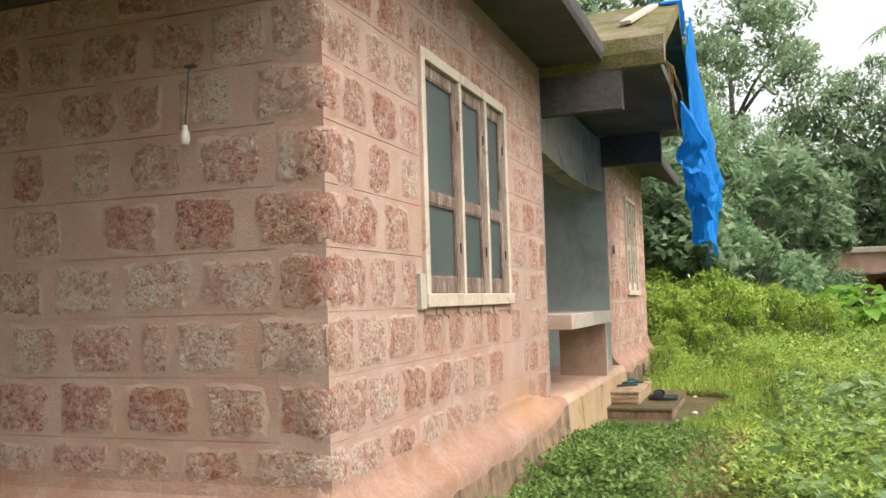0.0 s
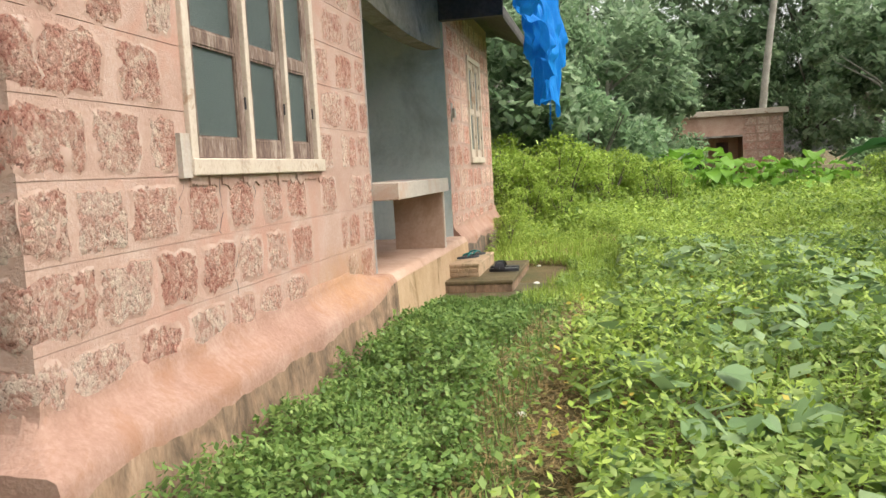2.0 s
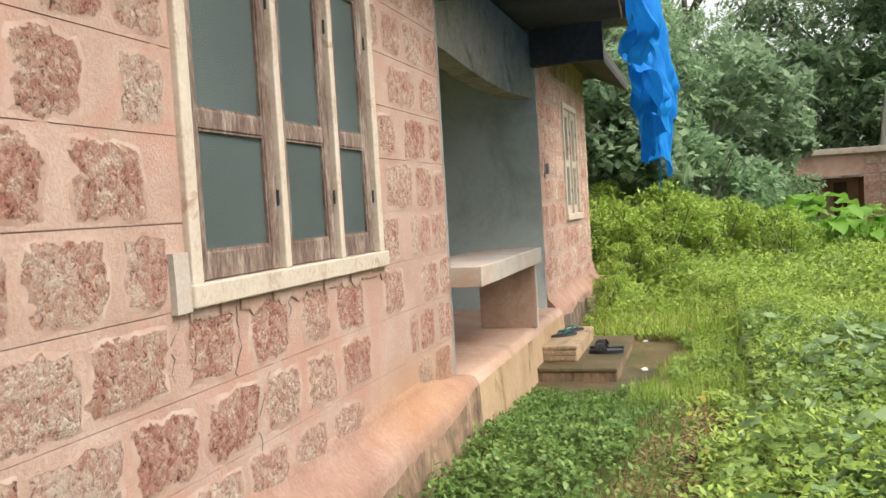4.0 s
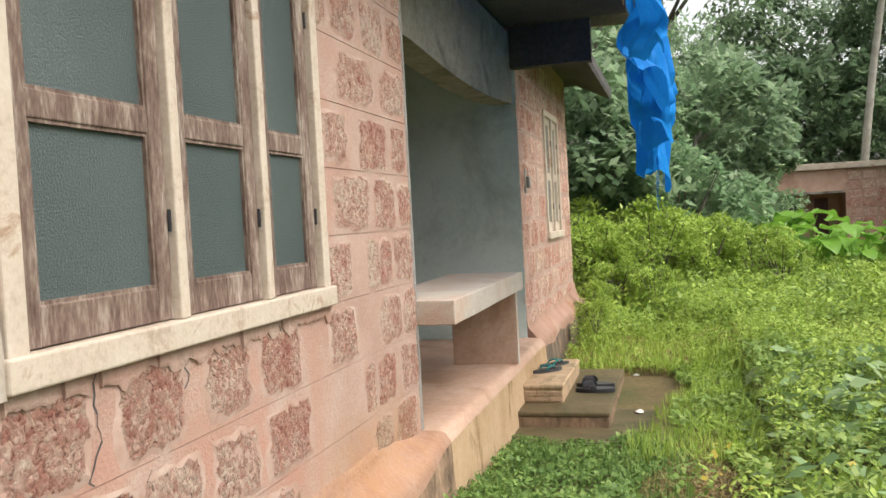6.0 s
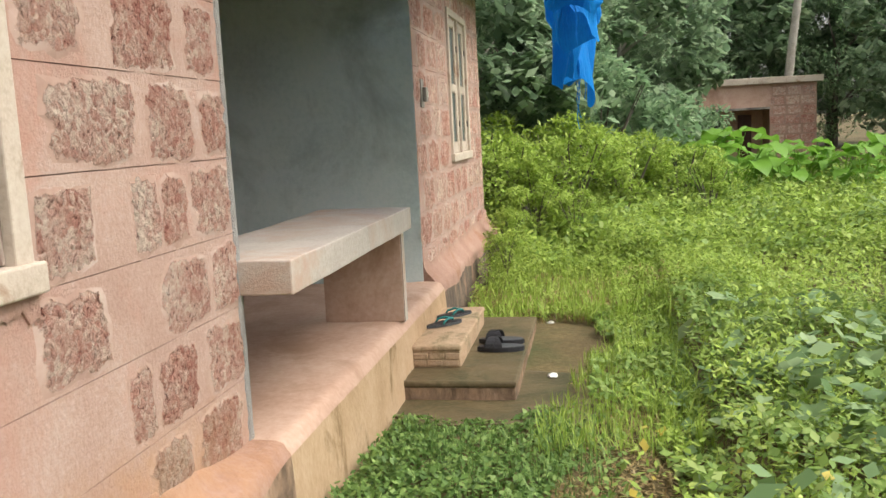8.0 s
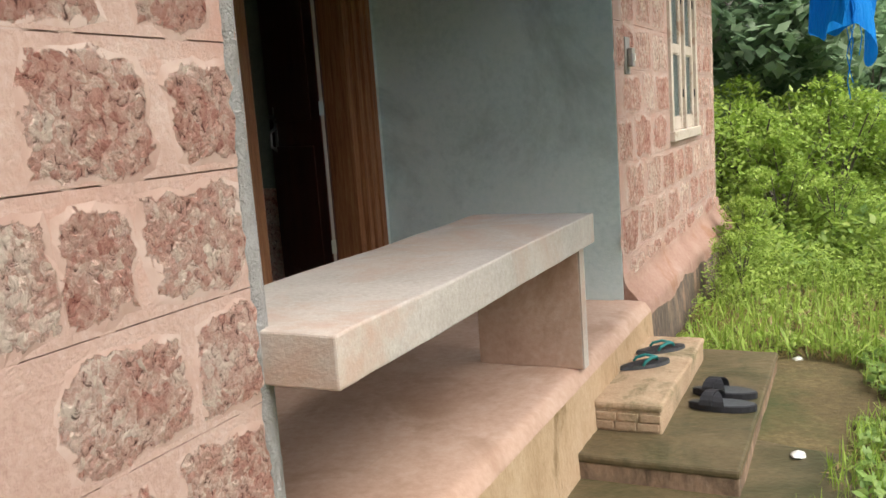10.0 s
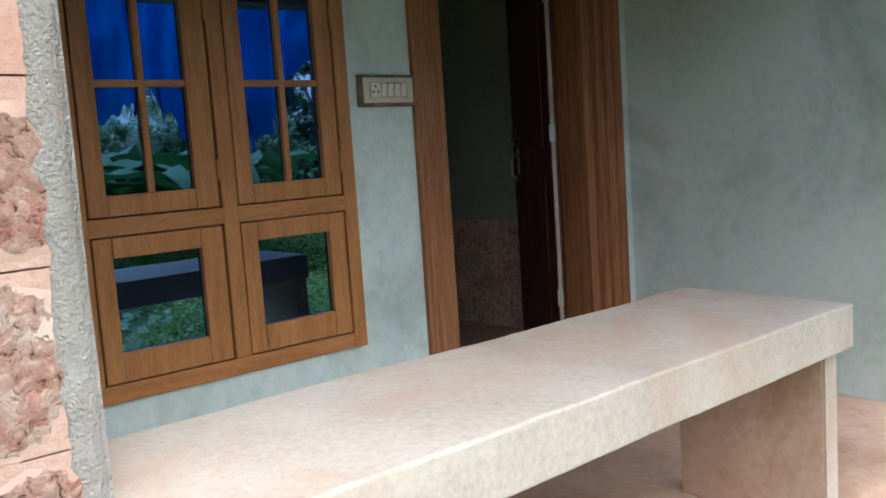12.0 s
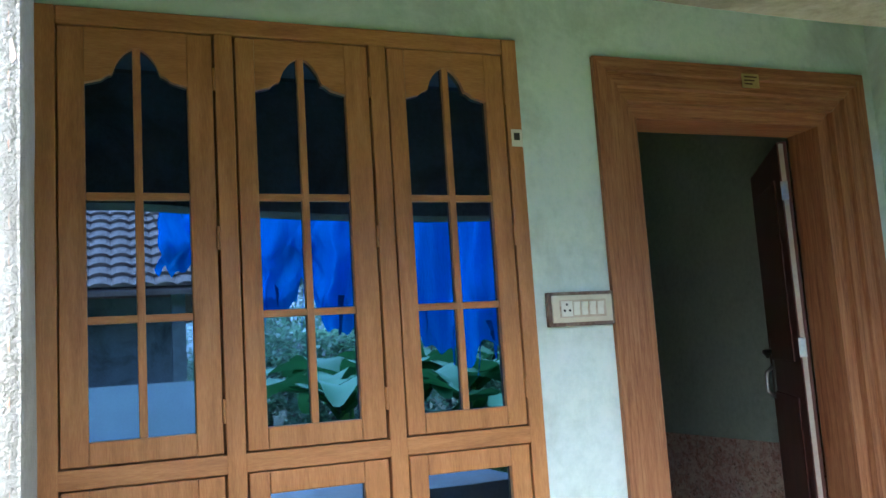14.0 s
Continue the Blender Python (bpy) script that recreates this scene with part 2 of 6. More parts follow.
M_CEMENT = surface("grey_cement", [(0.3, (0.20, 0.18, 0.16)), (0.5, (0.31, 0.29, 0.26)), (0.7, (0.40, 0.38, 0.34))], 2.0, 40.0, 0.9, 0.25, 70,
                   stain=(0.10, 0.09, 0.08), stain_scale=1.5)
M_STEP = surface("step_cement", [(0.3, (0.26, 0.17, 0.10)), (0.5, (0.40, 0.28, 0.18)), (0.7, (0.50, 0.38, 0.26))], 4.0, 60.0, 0.9, 0.4, 70,
                 stain=(0.12, 0.11, 0.05), stain_scale=4.0)
M_APRON = surface("mossy_wet_cement", [(0.3, (0.06, 0.046, 0.023)), (0.5, (0.115, 0.086, 0.045)), (0.7, (0.18, 0.14, 0.08))], 2.2, 40.0, 0.5, 0.25, 50,
                  stain=(0.045, 0.045, 0.018), stain_scale=2.6, stain_cut=(0.46, 0.66))
M_BLUE = surface("blue_green_distemper", [(0.3, (0.46, 0.57, 0.55)), (0.5, (0.61, 0.71, 0.69)), (0.7, (0.69, 0.76, 0.74))], 1.6, 25.0, 0.85, 0.12, 40,
                 stain=(0.33, 0.40, 0.38), stain_scale=1.1, stain_cut=(0.5, 0.75))
M_WHITE = surface("whitewash", [(0.3, (0.25, 0.235, 0.215)), (0.5, (0.34, 0.325, 0.305)), (0.7, (0.42, 0.405, 0.385))], 6.0, 70.0, 0.92, 0.8, 150,
                  stain=(0.30, 0.27, 0.24), stain_scale=4.0)
M_WOOD = surface("varnished_teak", [(0.3, (0.25, 0.098, 0.032)), (0.5, (0.40, 0.175, 0.06)), (0.7, (0.52, 0.26, 0.10))], 5.0, 45.0, 0.42, 0.08, 60,
                 stretch=(6, 6, 0.7), distort=0.4, spec=0.4)
M_WOODX = surface("varnished_teak_rail", [(0.3, (0.25, 0.098, 0.032)), (0.5, (0.40, 0.175, 0.06)), (0.7, (0.52, 0.26, 0.10))], 5.0, 45.0, 0.42, 0.08, 60,
                  stretch=(6, 0.7, 6), distort=0.4, spec=0.4)
M_GRAIN = surface("grained_door_frame", [(0.34, (0.13, 0.045, 0.02)), (0.48, (0.27, 0.108, 0.045)), (0.62, (0.38, 0.185, 0.085))], 7.0, 60.0, 0.5, 0.1, 60,
                  stretch=(9, 9, 0.35), distort=0.8, spec=0.35)
M_GRAINX = surface("grained_door_head", [(0.34, (0.13, 0.045, 0.02)), (0.48, (0.27, 0.108, 0.045)), (0.62, (0.38, 0.185, 0.085))], 7.0, 60.0, 0.5, 0.1, 60,
                   stretch=(9, 0.35, 9), distort=0.8, spec=0.35)
M_DOOR = surface("dark_red_door", [(0.3, (0.045, 0.014, 0.01)), (0.5, (0.08, 0.024, 0.017)), (0.7, (0.12, 0.04, 0.028))], 3.0, 40.0, 0.4, 0.05, 60,
                 stretch=(4, 4, 0.6))
M_OLDWOOD = surface("peeling_old_wood", [(0.36, (0.075, 0.045, 0.036)), (0.50, (0.18, 0.125, 0.10)), (0.66, (0.40, 0.34, 0.29))], 6.0, 40.0, 0.85, 0.3, 60,
                    stretch=(2.2, 2.2, 0.55), distort=0.5)
M_CREAM = surface("cream_window_paint", [(0.3, (0.33, 0.26, 0.20)), (0.48, (0.50, 0.42, 0.34)), (0.7, (0.58, 0.52, 0.44))], 5.0, 50.0, 0.6, 0.2, 60,
                  stain=(0.33, 0.22, 0.15), stain_scale=7.0, stain_cut=(0.58, 0.68))
M_FROST = surface("pebbled_glass", [(0.3, (0.04, 0.058, 0.058)), (0.5, (0.065, 0.09, 0.088)), (0.7, (0.10, 0.13, 0.126))], 1.5, 90.0, 0.3, 0.5, 160, spec=0.6)
M_FILM = glazing("reflective_blue_glass", (0.085, 0.18, 0.36), 0.015, 1.0)
M_TARP = surface("blue_tarpaulin", [(0.3, (0.002, 0.13, 0.50)), (0.5, (0.004, 0.215, 0.65)), (0.7, (0.012, 0.31, 0.78))], 3.0, 60.0, 0.5, 0.9, 14, stretch=(3, 4, 0.6), spec=0.12)
tt = M_TARP.node_tree
tb = tt.nodes["Principled BSDF"]
tl = tt.nodes.new("ShaderNodeBsdfTranslucent")
tl.inputs[0].default_value = (0.01, 0.26, 0.85, 1)
tm = tt.nodes.new("ShaderNodeMixShader")
tm.inputs[0].default_value = 0.22
tt.links.new(tb.outputs[0], tm.inputs[1])
tt.links.new(tl.outputs[0], tm.inputs[2])
tt.links.new(tm.outputs[0], tt.nodes["Material Output"].inputs[0])
M_MOSS = surface("mossy_roof", [(0.3, (0.05, 0.045, 0.02)), (0.5, (0.13, 0.12, 0.045)), (0.7, (0.24, 0.21, 0.10))], 2.5, 45.0, 0.95, 0.6, 60,
                 stain=(0.26, 0.22, 0.17), stain_scale=2.2)
# dark grey shared by roof slabs, beams, backing panels, flex and cracks
M_SOFFIT = surface("dark_soffit", [(0.3, (0.04, 0.038, 0.038)), (0.5, (0.075, 0.07, 0.07)), (0.7, (0.125, 0.118, 0.115))], 2.0, 30.0, 0.95, 0.2, 50)
# ceiling grey set dark so less light bounces onto the upper walls
M_CEIL = surface("low_bounce_ceiling", [(0.3, (0.22, 0.25, 0.24)), (0.5, (0.32, 0.36, 0.34)), (0.7, (0.42, 0.46, 0.44))], 2.0, 30.0, 0.9, 0.1, 50)
M_LINTEL = surface("stained_lintel", [(0.3, (0.16, 0.14, 0.11)), (0.5, (0.28, 0.255, 0.21)), (0.7, (0.38, 0.36, 0.31))], 2.5, 35.0, 0.9, 0.2, 60,
                   stain=(0.12, 0.11, 0.09), stain_scale=2.5)
M_SOIL = surface("damp_soil", [(0.3, (0.06, 0.045, 0.02)), (0.5, (0.12, 0.09, 0.04)), (0.7, (0.22, 0.17, 0.08))], 1.2, 30.0, 0.95, 0.6, 40,
                 stain=(0.045, 0.06, 0.018), stain_scale=0.9)
M_BARK = surface("bark", [(0.3, (0.06, 0.05, 0.04)), (0.5, (0.14, 0.12, 0.10)), (0.7, (0.25, 0.23, 0.19))], 4.0, 30.0, 0.95, 0.6, 25, stretch=(3, 3, 0.6))
M_PALE_BARK = surface("pale_bark", [(0.3, (0.20, 0.18, 0.15)), (0.5, (0.32, 0.30, 0.26)), (0.7, (0.44, 0.42, 0.37))], 4.0, 30.0, 0.95, 0.4, 25)
M_WEED = foliage("weed_leaves", [(0.15, (0.10, 0.18, 0.04)), (0.5, (0.20, 0.31, 0.065)), (0.85, (0.34, 0.42, 0.13))], trans=0.35)
M_CREEP = foliage("creeper_leaves", [(0.15, (0.055, 0.115, 0.028)), (0.5, (0.145, 0.25, 0.06)), (0.85, (0.29, 0.40, 0.12))], trans=0.32)
M_LIME = foliage("lime_weeds", [(0.15, (0.15, 0.24, 0.035)), (0.5, (0.32, 0.45, 0.075)), (0.85, (0.48, 0.58, 0.16))], trans=0.38)
M_BIGLEAF = foliage("broad_leaves", [(0.15, (0.09, 0.17, 0.06)), (0.5, (0.17, 0.27, 0.11)), (0.85, (0.27, 0.36, 0.17))])
# both tree greens are lightened to carry the distance haze in their colour
M_TREE = foliage("tree_leaves", [(0.15, (0.10, 0.18, 0.095)), (0.5, (0.225, 0.35, 0.185)), (0.85, (0.41, 0.52, 0.31))], rough=0.42, trans=0.55)
M_TREE2 = foliage("hazed_tree_leaves", [(0.15, (0.11, 0.18, 0.105)), (0.5, (0.235, 0.34, 0.195)), (0.85, (0.42, 0.51, 0.34))], rough=0.45, trans=0.58)
M_TARO = foliage("taro_leaves", [(0.15, (0.11, 0.25, 0.03)), (0.5, (0.19, 0.37, 0.05)), (0.85, (0.27, 0.46, 0.08))], rough=0.4, trans=0.4)
M_BANANA = foliage("banana_leaves", [(0.15, (0.03, 0.10, 0.03)), (0.5, (0.06, 0.18, 0.05)), (0.85, (0.11, 0.26, 0.08))], rough=0.65)
M_DRY = foliage("dry_grass", [(0.15, (0.20, 0.13, 0.05)), (0.5, (0.32, 0.23, 0.10)), (0.85, (0.42, 0.34, 0.17))])
M_PLASTIC = surface("ivory_plastic", [(0.3, (0.52, 0.48, 0.38)), (0.6, (0.62, 0.58, 0.47))], 6.0, 60.0, 0.45, 0.02, 60)
M_SWITCH = surface("white_plastic", [(0.3, (0.62, 0.61, 0.56)), (0.6, (0.72, 0.71, 0.66))], 6.0, 60.0, 0.35, 0.02, 60)
M_BLACK = surface("black_rubber", [(0.3, (0.012, 0.012, 0.014)), (0.6, (0.03, 0.03, 0.034))], 8.0, 80.0, 0.55, 0.15, 120)
M_GREYSOLE = surface("grey_rubber", [(0.3, (0.035, 0.038, 0.042)), (0.6, (0.075, 0.08, 0.085))], 8.0, 80.0, 0.6, 0.15, 120)
M_TEAL = surface("teal_rubber", [(0.3, (0.01, 0.11, 0.105)), (0.6, (0.02, 0.19, 0.175))], 8.0, 80.0, 0.5, 0.1, 120)
M_STEEL = surface("worn_steel", [(0.3, (0.30, 0.29, 0.28)), (0.6, (0.5, 0.49, 0.47))], 8.0, 80.0, 0.35, 0.05, 120, metallic=1.0)
M_BRASS = surface("brass_sheet", [(0.3, (0.45, 0.33, 0.12)), (0.6, (0.65, 0.50, 0.22))], 8.0, 80.0, 0.35, 0.05, 120, metallic=0.7)
M_TILE = surface("clay_roof_tile", [(0.3, (0.10, 0.06, 0.045)), (0.5, (0.22, 0.13, 0.095)), (0.7, (0.34, 0.22, 0.17))], 3.0, 40.0, 0.9, 0.3, 60)
M_LIMEWASH = surface("limewash", [(0.3, (0.66, 0.66, 0.64)), (0.6, (0.80, 0.80, 0.78))], 2.0, 30.0, 0.9, 0.1, 50)
M_YELLOW = foliage("yellowed_leaves", [(0.15, (0.35, 0.27, 0.05)), (0.5, (0.50, 0.40, 0.07)), (0.85, (0.60, 0.50, 0.12))])
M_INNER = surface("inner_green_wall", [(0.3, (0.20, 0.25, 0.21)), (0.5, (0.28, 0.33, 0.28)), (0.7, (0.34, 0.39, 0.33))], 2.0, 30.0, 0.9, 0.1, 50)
M_HUT = surface("hut_red_render", [(0.3, (0.40, 0.24, 0.175)), (0.5, (0.52, 0.34, 0.265)), (0.7, (0.60, 0.43, 0.35))], 3.0, 30.0, 0.9, 0.3, 50,
                stain=(0.34, 0.20, 0.15), stain_scale=2.0)



def mud_splash(m, centre, reach, colour):
    """A ragged splash of ochre mud dried on the masonry round one spot."""
    t = m.node_tree
    b = t.nodes["Principled BSDF"]
    src = b.inputs["Base Color"].links[0].from_socket
    geo = t.nodes.new("ShaderNodeNewGeometry")
    mp = t.nodes.new("ShaderNodeMapping")
    mp.vector_type = 'TEXTURE'
    mp.inputs["Location"].default_value = centre
    mp.inputs["Scale"].default_value = reach
    t.links.new(geo.outputs["Position"], mp.inputs[0])
    ball = t.nodes.new("ShaderNodeTexGradient")
    ball.gradient_type = 'SPHERICAL'
    t.links.new(mp.outputs[0], ball.inputs[0])
    n = node(t, "ShaderNodeTexNoise", Scale=11.0, Detail=8.0, Roughness=0.75)
    t.links.new(geo.outputs["Position"], n.inputs["Vector"])
    mul = t.nodes.new("ShaderNodeMath")
    mul.operation = 'MULTIPLY'
    t.links.new(ball.outputs["Fac"], mul.inputs[0])
    t.links.new(n.outputs["Fac"], mul.inputs[1])
    cut = ramp(t, [(0.16, (0, 0, 0)), (0.42, (0.5, 0.5, 0.5))], mul.outputs[0])
    mx = t.nodes.new("ShaderNodeMix")
    mx.data_type = 'RGBA'
    t.links.new(cut.outputs[0], mx.inputs[0])
    t.links.new(src, mx.inputs[6])
    mx.inputs[7].default_value = (*colour, 1)
    t.links.new(mx.outputs[2], b.inputs["Base Color"])


for m_ in (M_LAT, M_MORTAR, M_PLINTH):
    mud_splash(m_, (0.05, 3.0, 0.55), (0.6, 1.35, 0.40), (0.40, 0.215, 0.10))

# ---- the plan ----
Y_PORT0, Y_PORT1, Y_END = 3.715, 6.805, 10.17
X_BACK = -1.418
Z_FLOOR, Z_EAVE = 0.50, 3.10
COURSE = 0.252
Z_COURSE0 = 1.232 - 3 * COURSE


def ground_z(x, y):
    base = 0.09 + 0.03 * max(min((y - 5) / 3, 1), -3)
    bump = 0.05 * noise.noise(Vector((x * 0.45, y * 0.45, 0.3)))
    far = 0.02 * max(y - 9, 0) if y < 30 else 0.42
    near_house = 1.0 if x > 1.5 else 0.4
    return base + bump * near_house + far


# ground sheet reaching the horizon
def ground():
    bm = bmesh.new()
    xs = [-400, -120, -40, -15, -6, -3] + [-2 + 0.5 * i for i in range(33)] + [16, 20, 26, 34, 60, 150, 400]
    ys = [-400, -100, -30, -10, -6] + [-4 + 0.5 * i for i in range(45)] + [20, 23, 27, 32, 40, 60, 120, 400]
    grid = [[bm.verts.new((x, y, ground_z(x, y) - (0.12 if (x < -0.1 and 0.1 < y < 10) else 0.0))) for y in ys] for x in xs]
    for i in range(len(xs) - 1):
        for j in range(len(ys) - 1):
            bm.faces.new((grid[i][j], grid[i + 1][j], grid[i + 1][j + 1], grid[i][j + 1]))
    ob = part("ground", bm, M_SOIL, smooth=True)
    return tagged(ob, "damp brown soil with patches of trodden path", "ground", kind="structure")


ground()


def course_wall(name, along, a0, a1, thick, holes, label, flip=False):
    """A mortar-faced wall in courses with incised bed joints; along is 'y' (front) or 'x' (side). Holes: (a0, a1, z0, z1)."""
    bm = bmesh.new()
    zs = [0.0]
    z = Z_COURSE0
    while z < Z_EAVE:
        if z > 0.1:
            zs.append(z)
        z += COURSE
    zs.append(Z_EAVE)
    face, back = 0.0, -thick

    def slab(p0, p1, z0, z1, d0, d1):
        if p1 - p0 < 1e-4 or z1 - z0 < 1e-4:
            return
        if along == 'y':
            box(bm, d0, d1, p0, p1, z0, z1)
        else:
            box(bm, p0, p1, -d1, -d0, z0, z1)

    def strip(z0, z1, d0, d1):
        cuts = sorted({a0, a1, *[h[0] for h in holes], *[h[1] for h in holes]})
        levels = sorted({z0, z1, *[h[2] for h in holes if z0 < h[2] < z1], *[h[3] for h in holes if z0 < h[3] < z1]})
        for q0, q1 in zip(levels, levels[1:]):
            run = None
            for p0, p1 in zip(cuts, cuts[1:]):
                mid, mz = (p0 + p1) / 2, (q0 + q1) / 2
                solid = not any(h[0] < mid < h[1] and h[2] < mz < h[3] for h in holes)
                if solid and run is None:
                    run = p0
                if not solid and run is not None:
                    slab(run, p0, q0, q1, d0, d1)
                    run = None
            if run is not None:
                slab(run, a1, q0, q1, d0, d1)
    for z0, z1 in zip(zs, zs[1:]):
        g = 0.0017 if z0 > 1.2 else 0.0012
        strip(z0 + (g if z0 > 0 else 0), z1 - (g if z1 < Z_EAVE else 0), -0.009, 0.0)
    strip(0.0, Z_EAVE, back, -0.009)
    ob = part(name, bm, M_MORTAR)
    return tagged(ob, label, "wall", kind="structure")


W1 = (1.03, 2.60, 1.25, 2.555)
W2 = (8.22, 9.24, 1.29, 2.555)
wall_front = course_wall("wall_front", 'y', 0.0, Y_PORT0, 0.22, [W1], "laterite block wall with wide buff mortar pointing")
wall_far = course_wall("wall_far", 'y', Y_PORT1, Y_END, 0.22, [W2], "laterite block wall beside the verandah, reddish and worn")
wall_side = course_wall("wall_side", 'x', -5.0, -0.221, 0.22, [], "shaded laterite gable-side wall with mortar pointing")


# projecting sloped plinth along the wall foot
def plinth(name, y0, y1, out, own_label, rise=False, lip_z=0.43):
    top, skirt = bmesh.new(), bmesh.new()
    n = int((y1 - y0) / 0.04) + 1
    rows, low = [], []
    for i in range(n + 1):
        y = y0 + (y1 - y0) * i / n
        j = 0.010 * noise.noise(Vector((3.0, y * 1.6, 0.0))) + 0.002 * noise.noise(Vector((3.0, y * 9, 0.0)))
        k = 0.014 * noise.noise(Vector((7.0, y * 1.3, 0.0))) + 0.0025 * noise.noise(Vector((5.0, y * 8, 0.0)))
        up = 0.03 * noise.noise(Vector((9.0, y * 2, 0.0))) + 0.006 * noise.noise(Vector((2.0, y * 15, 0.0)))
        s = max(0.0, min(1.0, (y - 2.9) / 0.78)) if rise else 0.0
        s = s * s * (3 - 2 * s)
        z = lip_z
        prof = [(-0.05, z + 0.20), (0.0015, z + 0.17 + up), (0.006, z + 0.13 + up * 0.5), (0.022 + j * 0.4, z + 0.085 + k), (0.055 + j, z + 0.05 + k),
                (out - 0.035 + j, z + 0.018 + k), (out - 0.006 + j, z - 0.012 + k)]
        flat = [(-0.05, 0.503), (0.001, 0.503), (0.03, 0.502), (0.06, 0.501), (0.09, 0.50), (0.118 + j * 0.4, 0.49), (0.132 + j * 0.4, 0.465)]
        prof = [(p[0] + (q[0] - p[0]) * s, p[1] + (q[1] - p[1]) * s) for p, q in zip(prof, flat)]
        if y < 0:
            # round the corner the slope falls away as it does along the side wall
            fall = 0.60 - (0.60 - 0.44) * min(1.0, (-y / 0.13)) ** 0.45
            prof = [(p[0], min(p[1], fall - 0.002 * q)) for q, p in enumerate(prof)]
        lip = prof[-1]
        rows.append([top.verts.new((x, y, z_)) for x, z_ in prof])
        m = 0.008 * noise.noise(Vector((1.0, y * 14, 0.0)))
        # clean render runs a little way down the face, to a ragged line
        rag = 0.08 + 0.05 * noise.noise(Vector((4.0, y * 2.2, 0.0))) + 0.016 * noise.noise(Vector((4.0, y * 11, 0.0)))
        rag = max(0.03, rag) * (1 - s) + 0.02 * s
        face = (lip[0] + 0.008, lip[1] - min(rag * 0.45, 0.03))
        foot = (lip[0] + 0.012 + 0.4 * m, lip[1] - rag)
        rows[-1] += [top.verts.new((face[0], y, face[1])), top.verts.new((foot[0], y, foot[1]))]
        prof = [foot, (out + 0.014 + m, (foot[1] + 0.1) / 2), (out + 0.02 - m, 0.1), (out + 0.03, -0.3)]
        low.append([skirt.verts.new((x, y, z_)) for x, z_ in prof])
    for bm_, rr in ((top, rows), (skirt, low)):
        for r, s in zip(rr, rr[1:]):
            for k in range(len(r) - 1):
                bm_.faces.new((r[k], r[k + 1], s[k + 1], s[k]))
    for e in (0, -1):
        top.faces.new([top.verts.new(v.co) for v in rows[e]] + [top.verts.new((-0.05, rows[e][0].co.y, 0.3))])
        skirt.faces.new([skirt.verts.new(v.co) for v in low[e]] + [skirt.verts.new((-0.05, low[e][0].co.y, -0.3)), skirt.verts.new((-0.05, low[e][0].co.y, 0.31))])
    if rise:
        lip_bm, edge = bmesh.new(), bmesh.new()
        for bm_, rr, old in ((lip_bm, rows, top), (edge, low, skirt)):
            moved = [[bm_.verts.new(v.co) for v in r] for r in rr if r[0].co.y >= Y_PORT0 - 0.05]
            for r, s in zip(moved, moved[1:]):
                for k in range(len(r) - 1):
                    bm_.faces.new((r[k], r[k + 1], s[k + 1], s[k]))
            gone = [f for f in old.faces if min(v.co.y for v in f.verts) >= Y_PORT0 - 0.05]
            bmesh.ops.delete(old, geom=gone, context='FACES')
    ob = tagged(part(name, top, M_PLINTH, smooth=True), own_label, "plinth", kind="structure")
    if rise:
        part("floor_lip", lip_bm, M_FLOOR, ob, "dusty red cement lip of the verandah floor", smooth=True)
        part("floor_face", edge, M_OCHRE, ob, "yellowed front face of the verandah floor", smooth=True)
    part("skirt", skirt, M_SKIRT if rise else M_ALGAE, ob, "damp-stained lower face", smooth=True)
    return ob


plinth("plinth_1", -0.14, Y_PORT1 - 0.01, 0.14, "buff rendered plinth stained dark by damp at its foot", True)
plinth("plinth_2", Y_PORT1 + 0.0, Y_END + 0.12, 0.115, "buff rendered plinth with black damp stain", lip_z=0.475)


def side_plinth():
    bm = bmesh.new()
    prism(bm, [(0.05, 0.62), (-0.0015, 0.60), (-0.006, 0.56), (-0.022, 0.515), (-0.055, 0.48), (-0.105, 0.448), (-0.134, 0.418), (-0.17, -0.3), (0.05, -0.3)], 'x', -5.0, 0.006)
    tagged(part("plinth_side", bm, M_PLINTH), "buff rendered plinth under the side wall", "plinth", kind="structure")


side_plinth()

# verandah: floor, walls, ceiling
bm = bmesh.new()
prism(bm, [(X_BACK - 0.02, Z_FLOOR), (-0.221, Z_FLOOR), (-0.221, -0.2), (X_BACK - 0.02, -0.2)], 'y', 2.6, Y_PORT1)
prism(bm, [(-0.221, Z_FLOOR), (0.06, Z_FLOOR), (0.07, Z_FLOOR - 0.03), (0.07, -0.2), (-0.221, -0.2)], 'y', Y_PORT0, Y_PORT1)
bmesh.ops.remove_doubles(bm, verts=bm.verts, dist=0.0005)
tagged(weathered("verandah_floor", bm, M_FLOOR, None, 0.004, 0.3), "dusty red cement verandah floor with a yellowed edge", "floor", kind="structure")

W3 = (3.64, 5.158, 0.905, 2.78)
D1 = (5.46, 6.735, 0.50, 2.745)
bm = boxes((X_BACK - 0.22, X_BACK, 2.6, W3[0], 0.3, 3.3), (X_BACK - 0.22, X_BACK, W3[0], W3[1], 0.3, W3[2]), (X_BACK - 0.22, X_BACK, W3[0], W3[1], W3[3], 3.3),
           (X_BACK - 0.22, X_BACK, W3[1], D1[0], 0.3, 3.3), (X_BACK - 0.22, X_BACK, D1[0], D1[1], D1[3], 3.3),
           (X_BACK - 0.22, X_BACK, D1[1], Y_PORT1 + 0.001, 0.3, 3.3))
tagged(part("wall_verandah_back", bm, M_BLUE), "pale blue-green distempered wall behind the verandah", "wall", kind="structure")
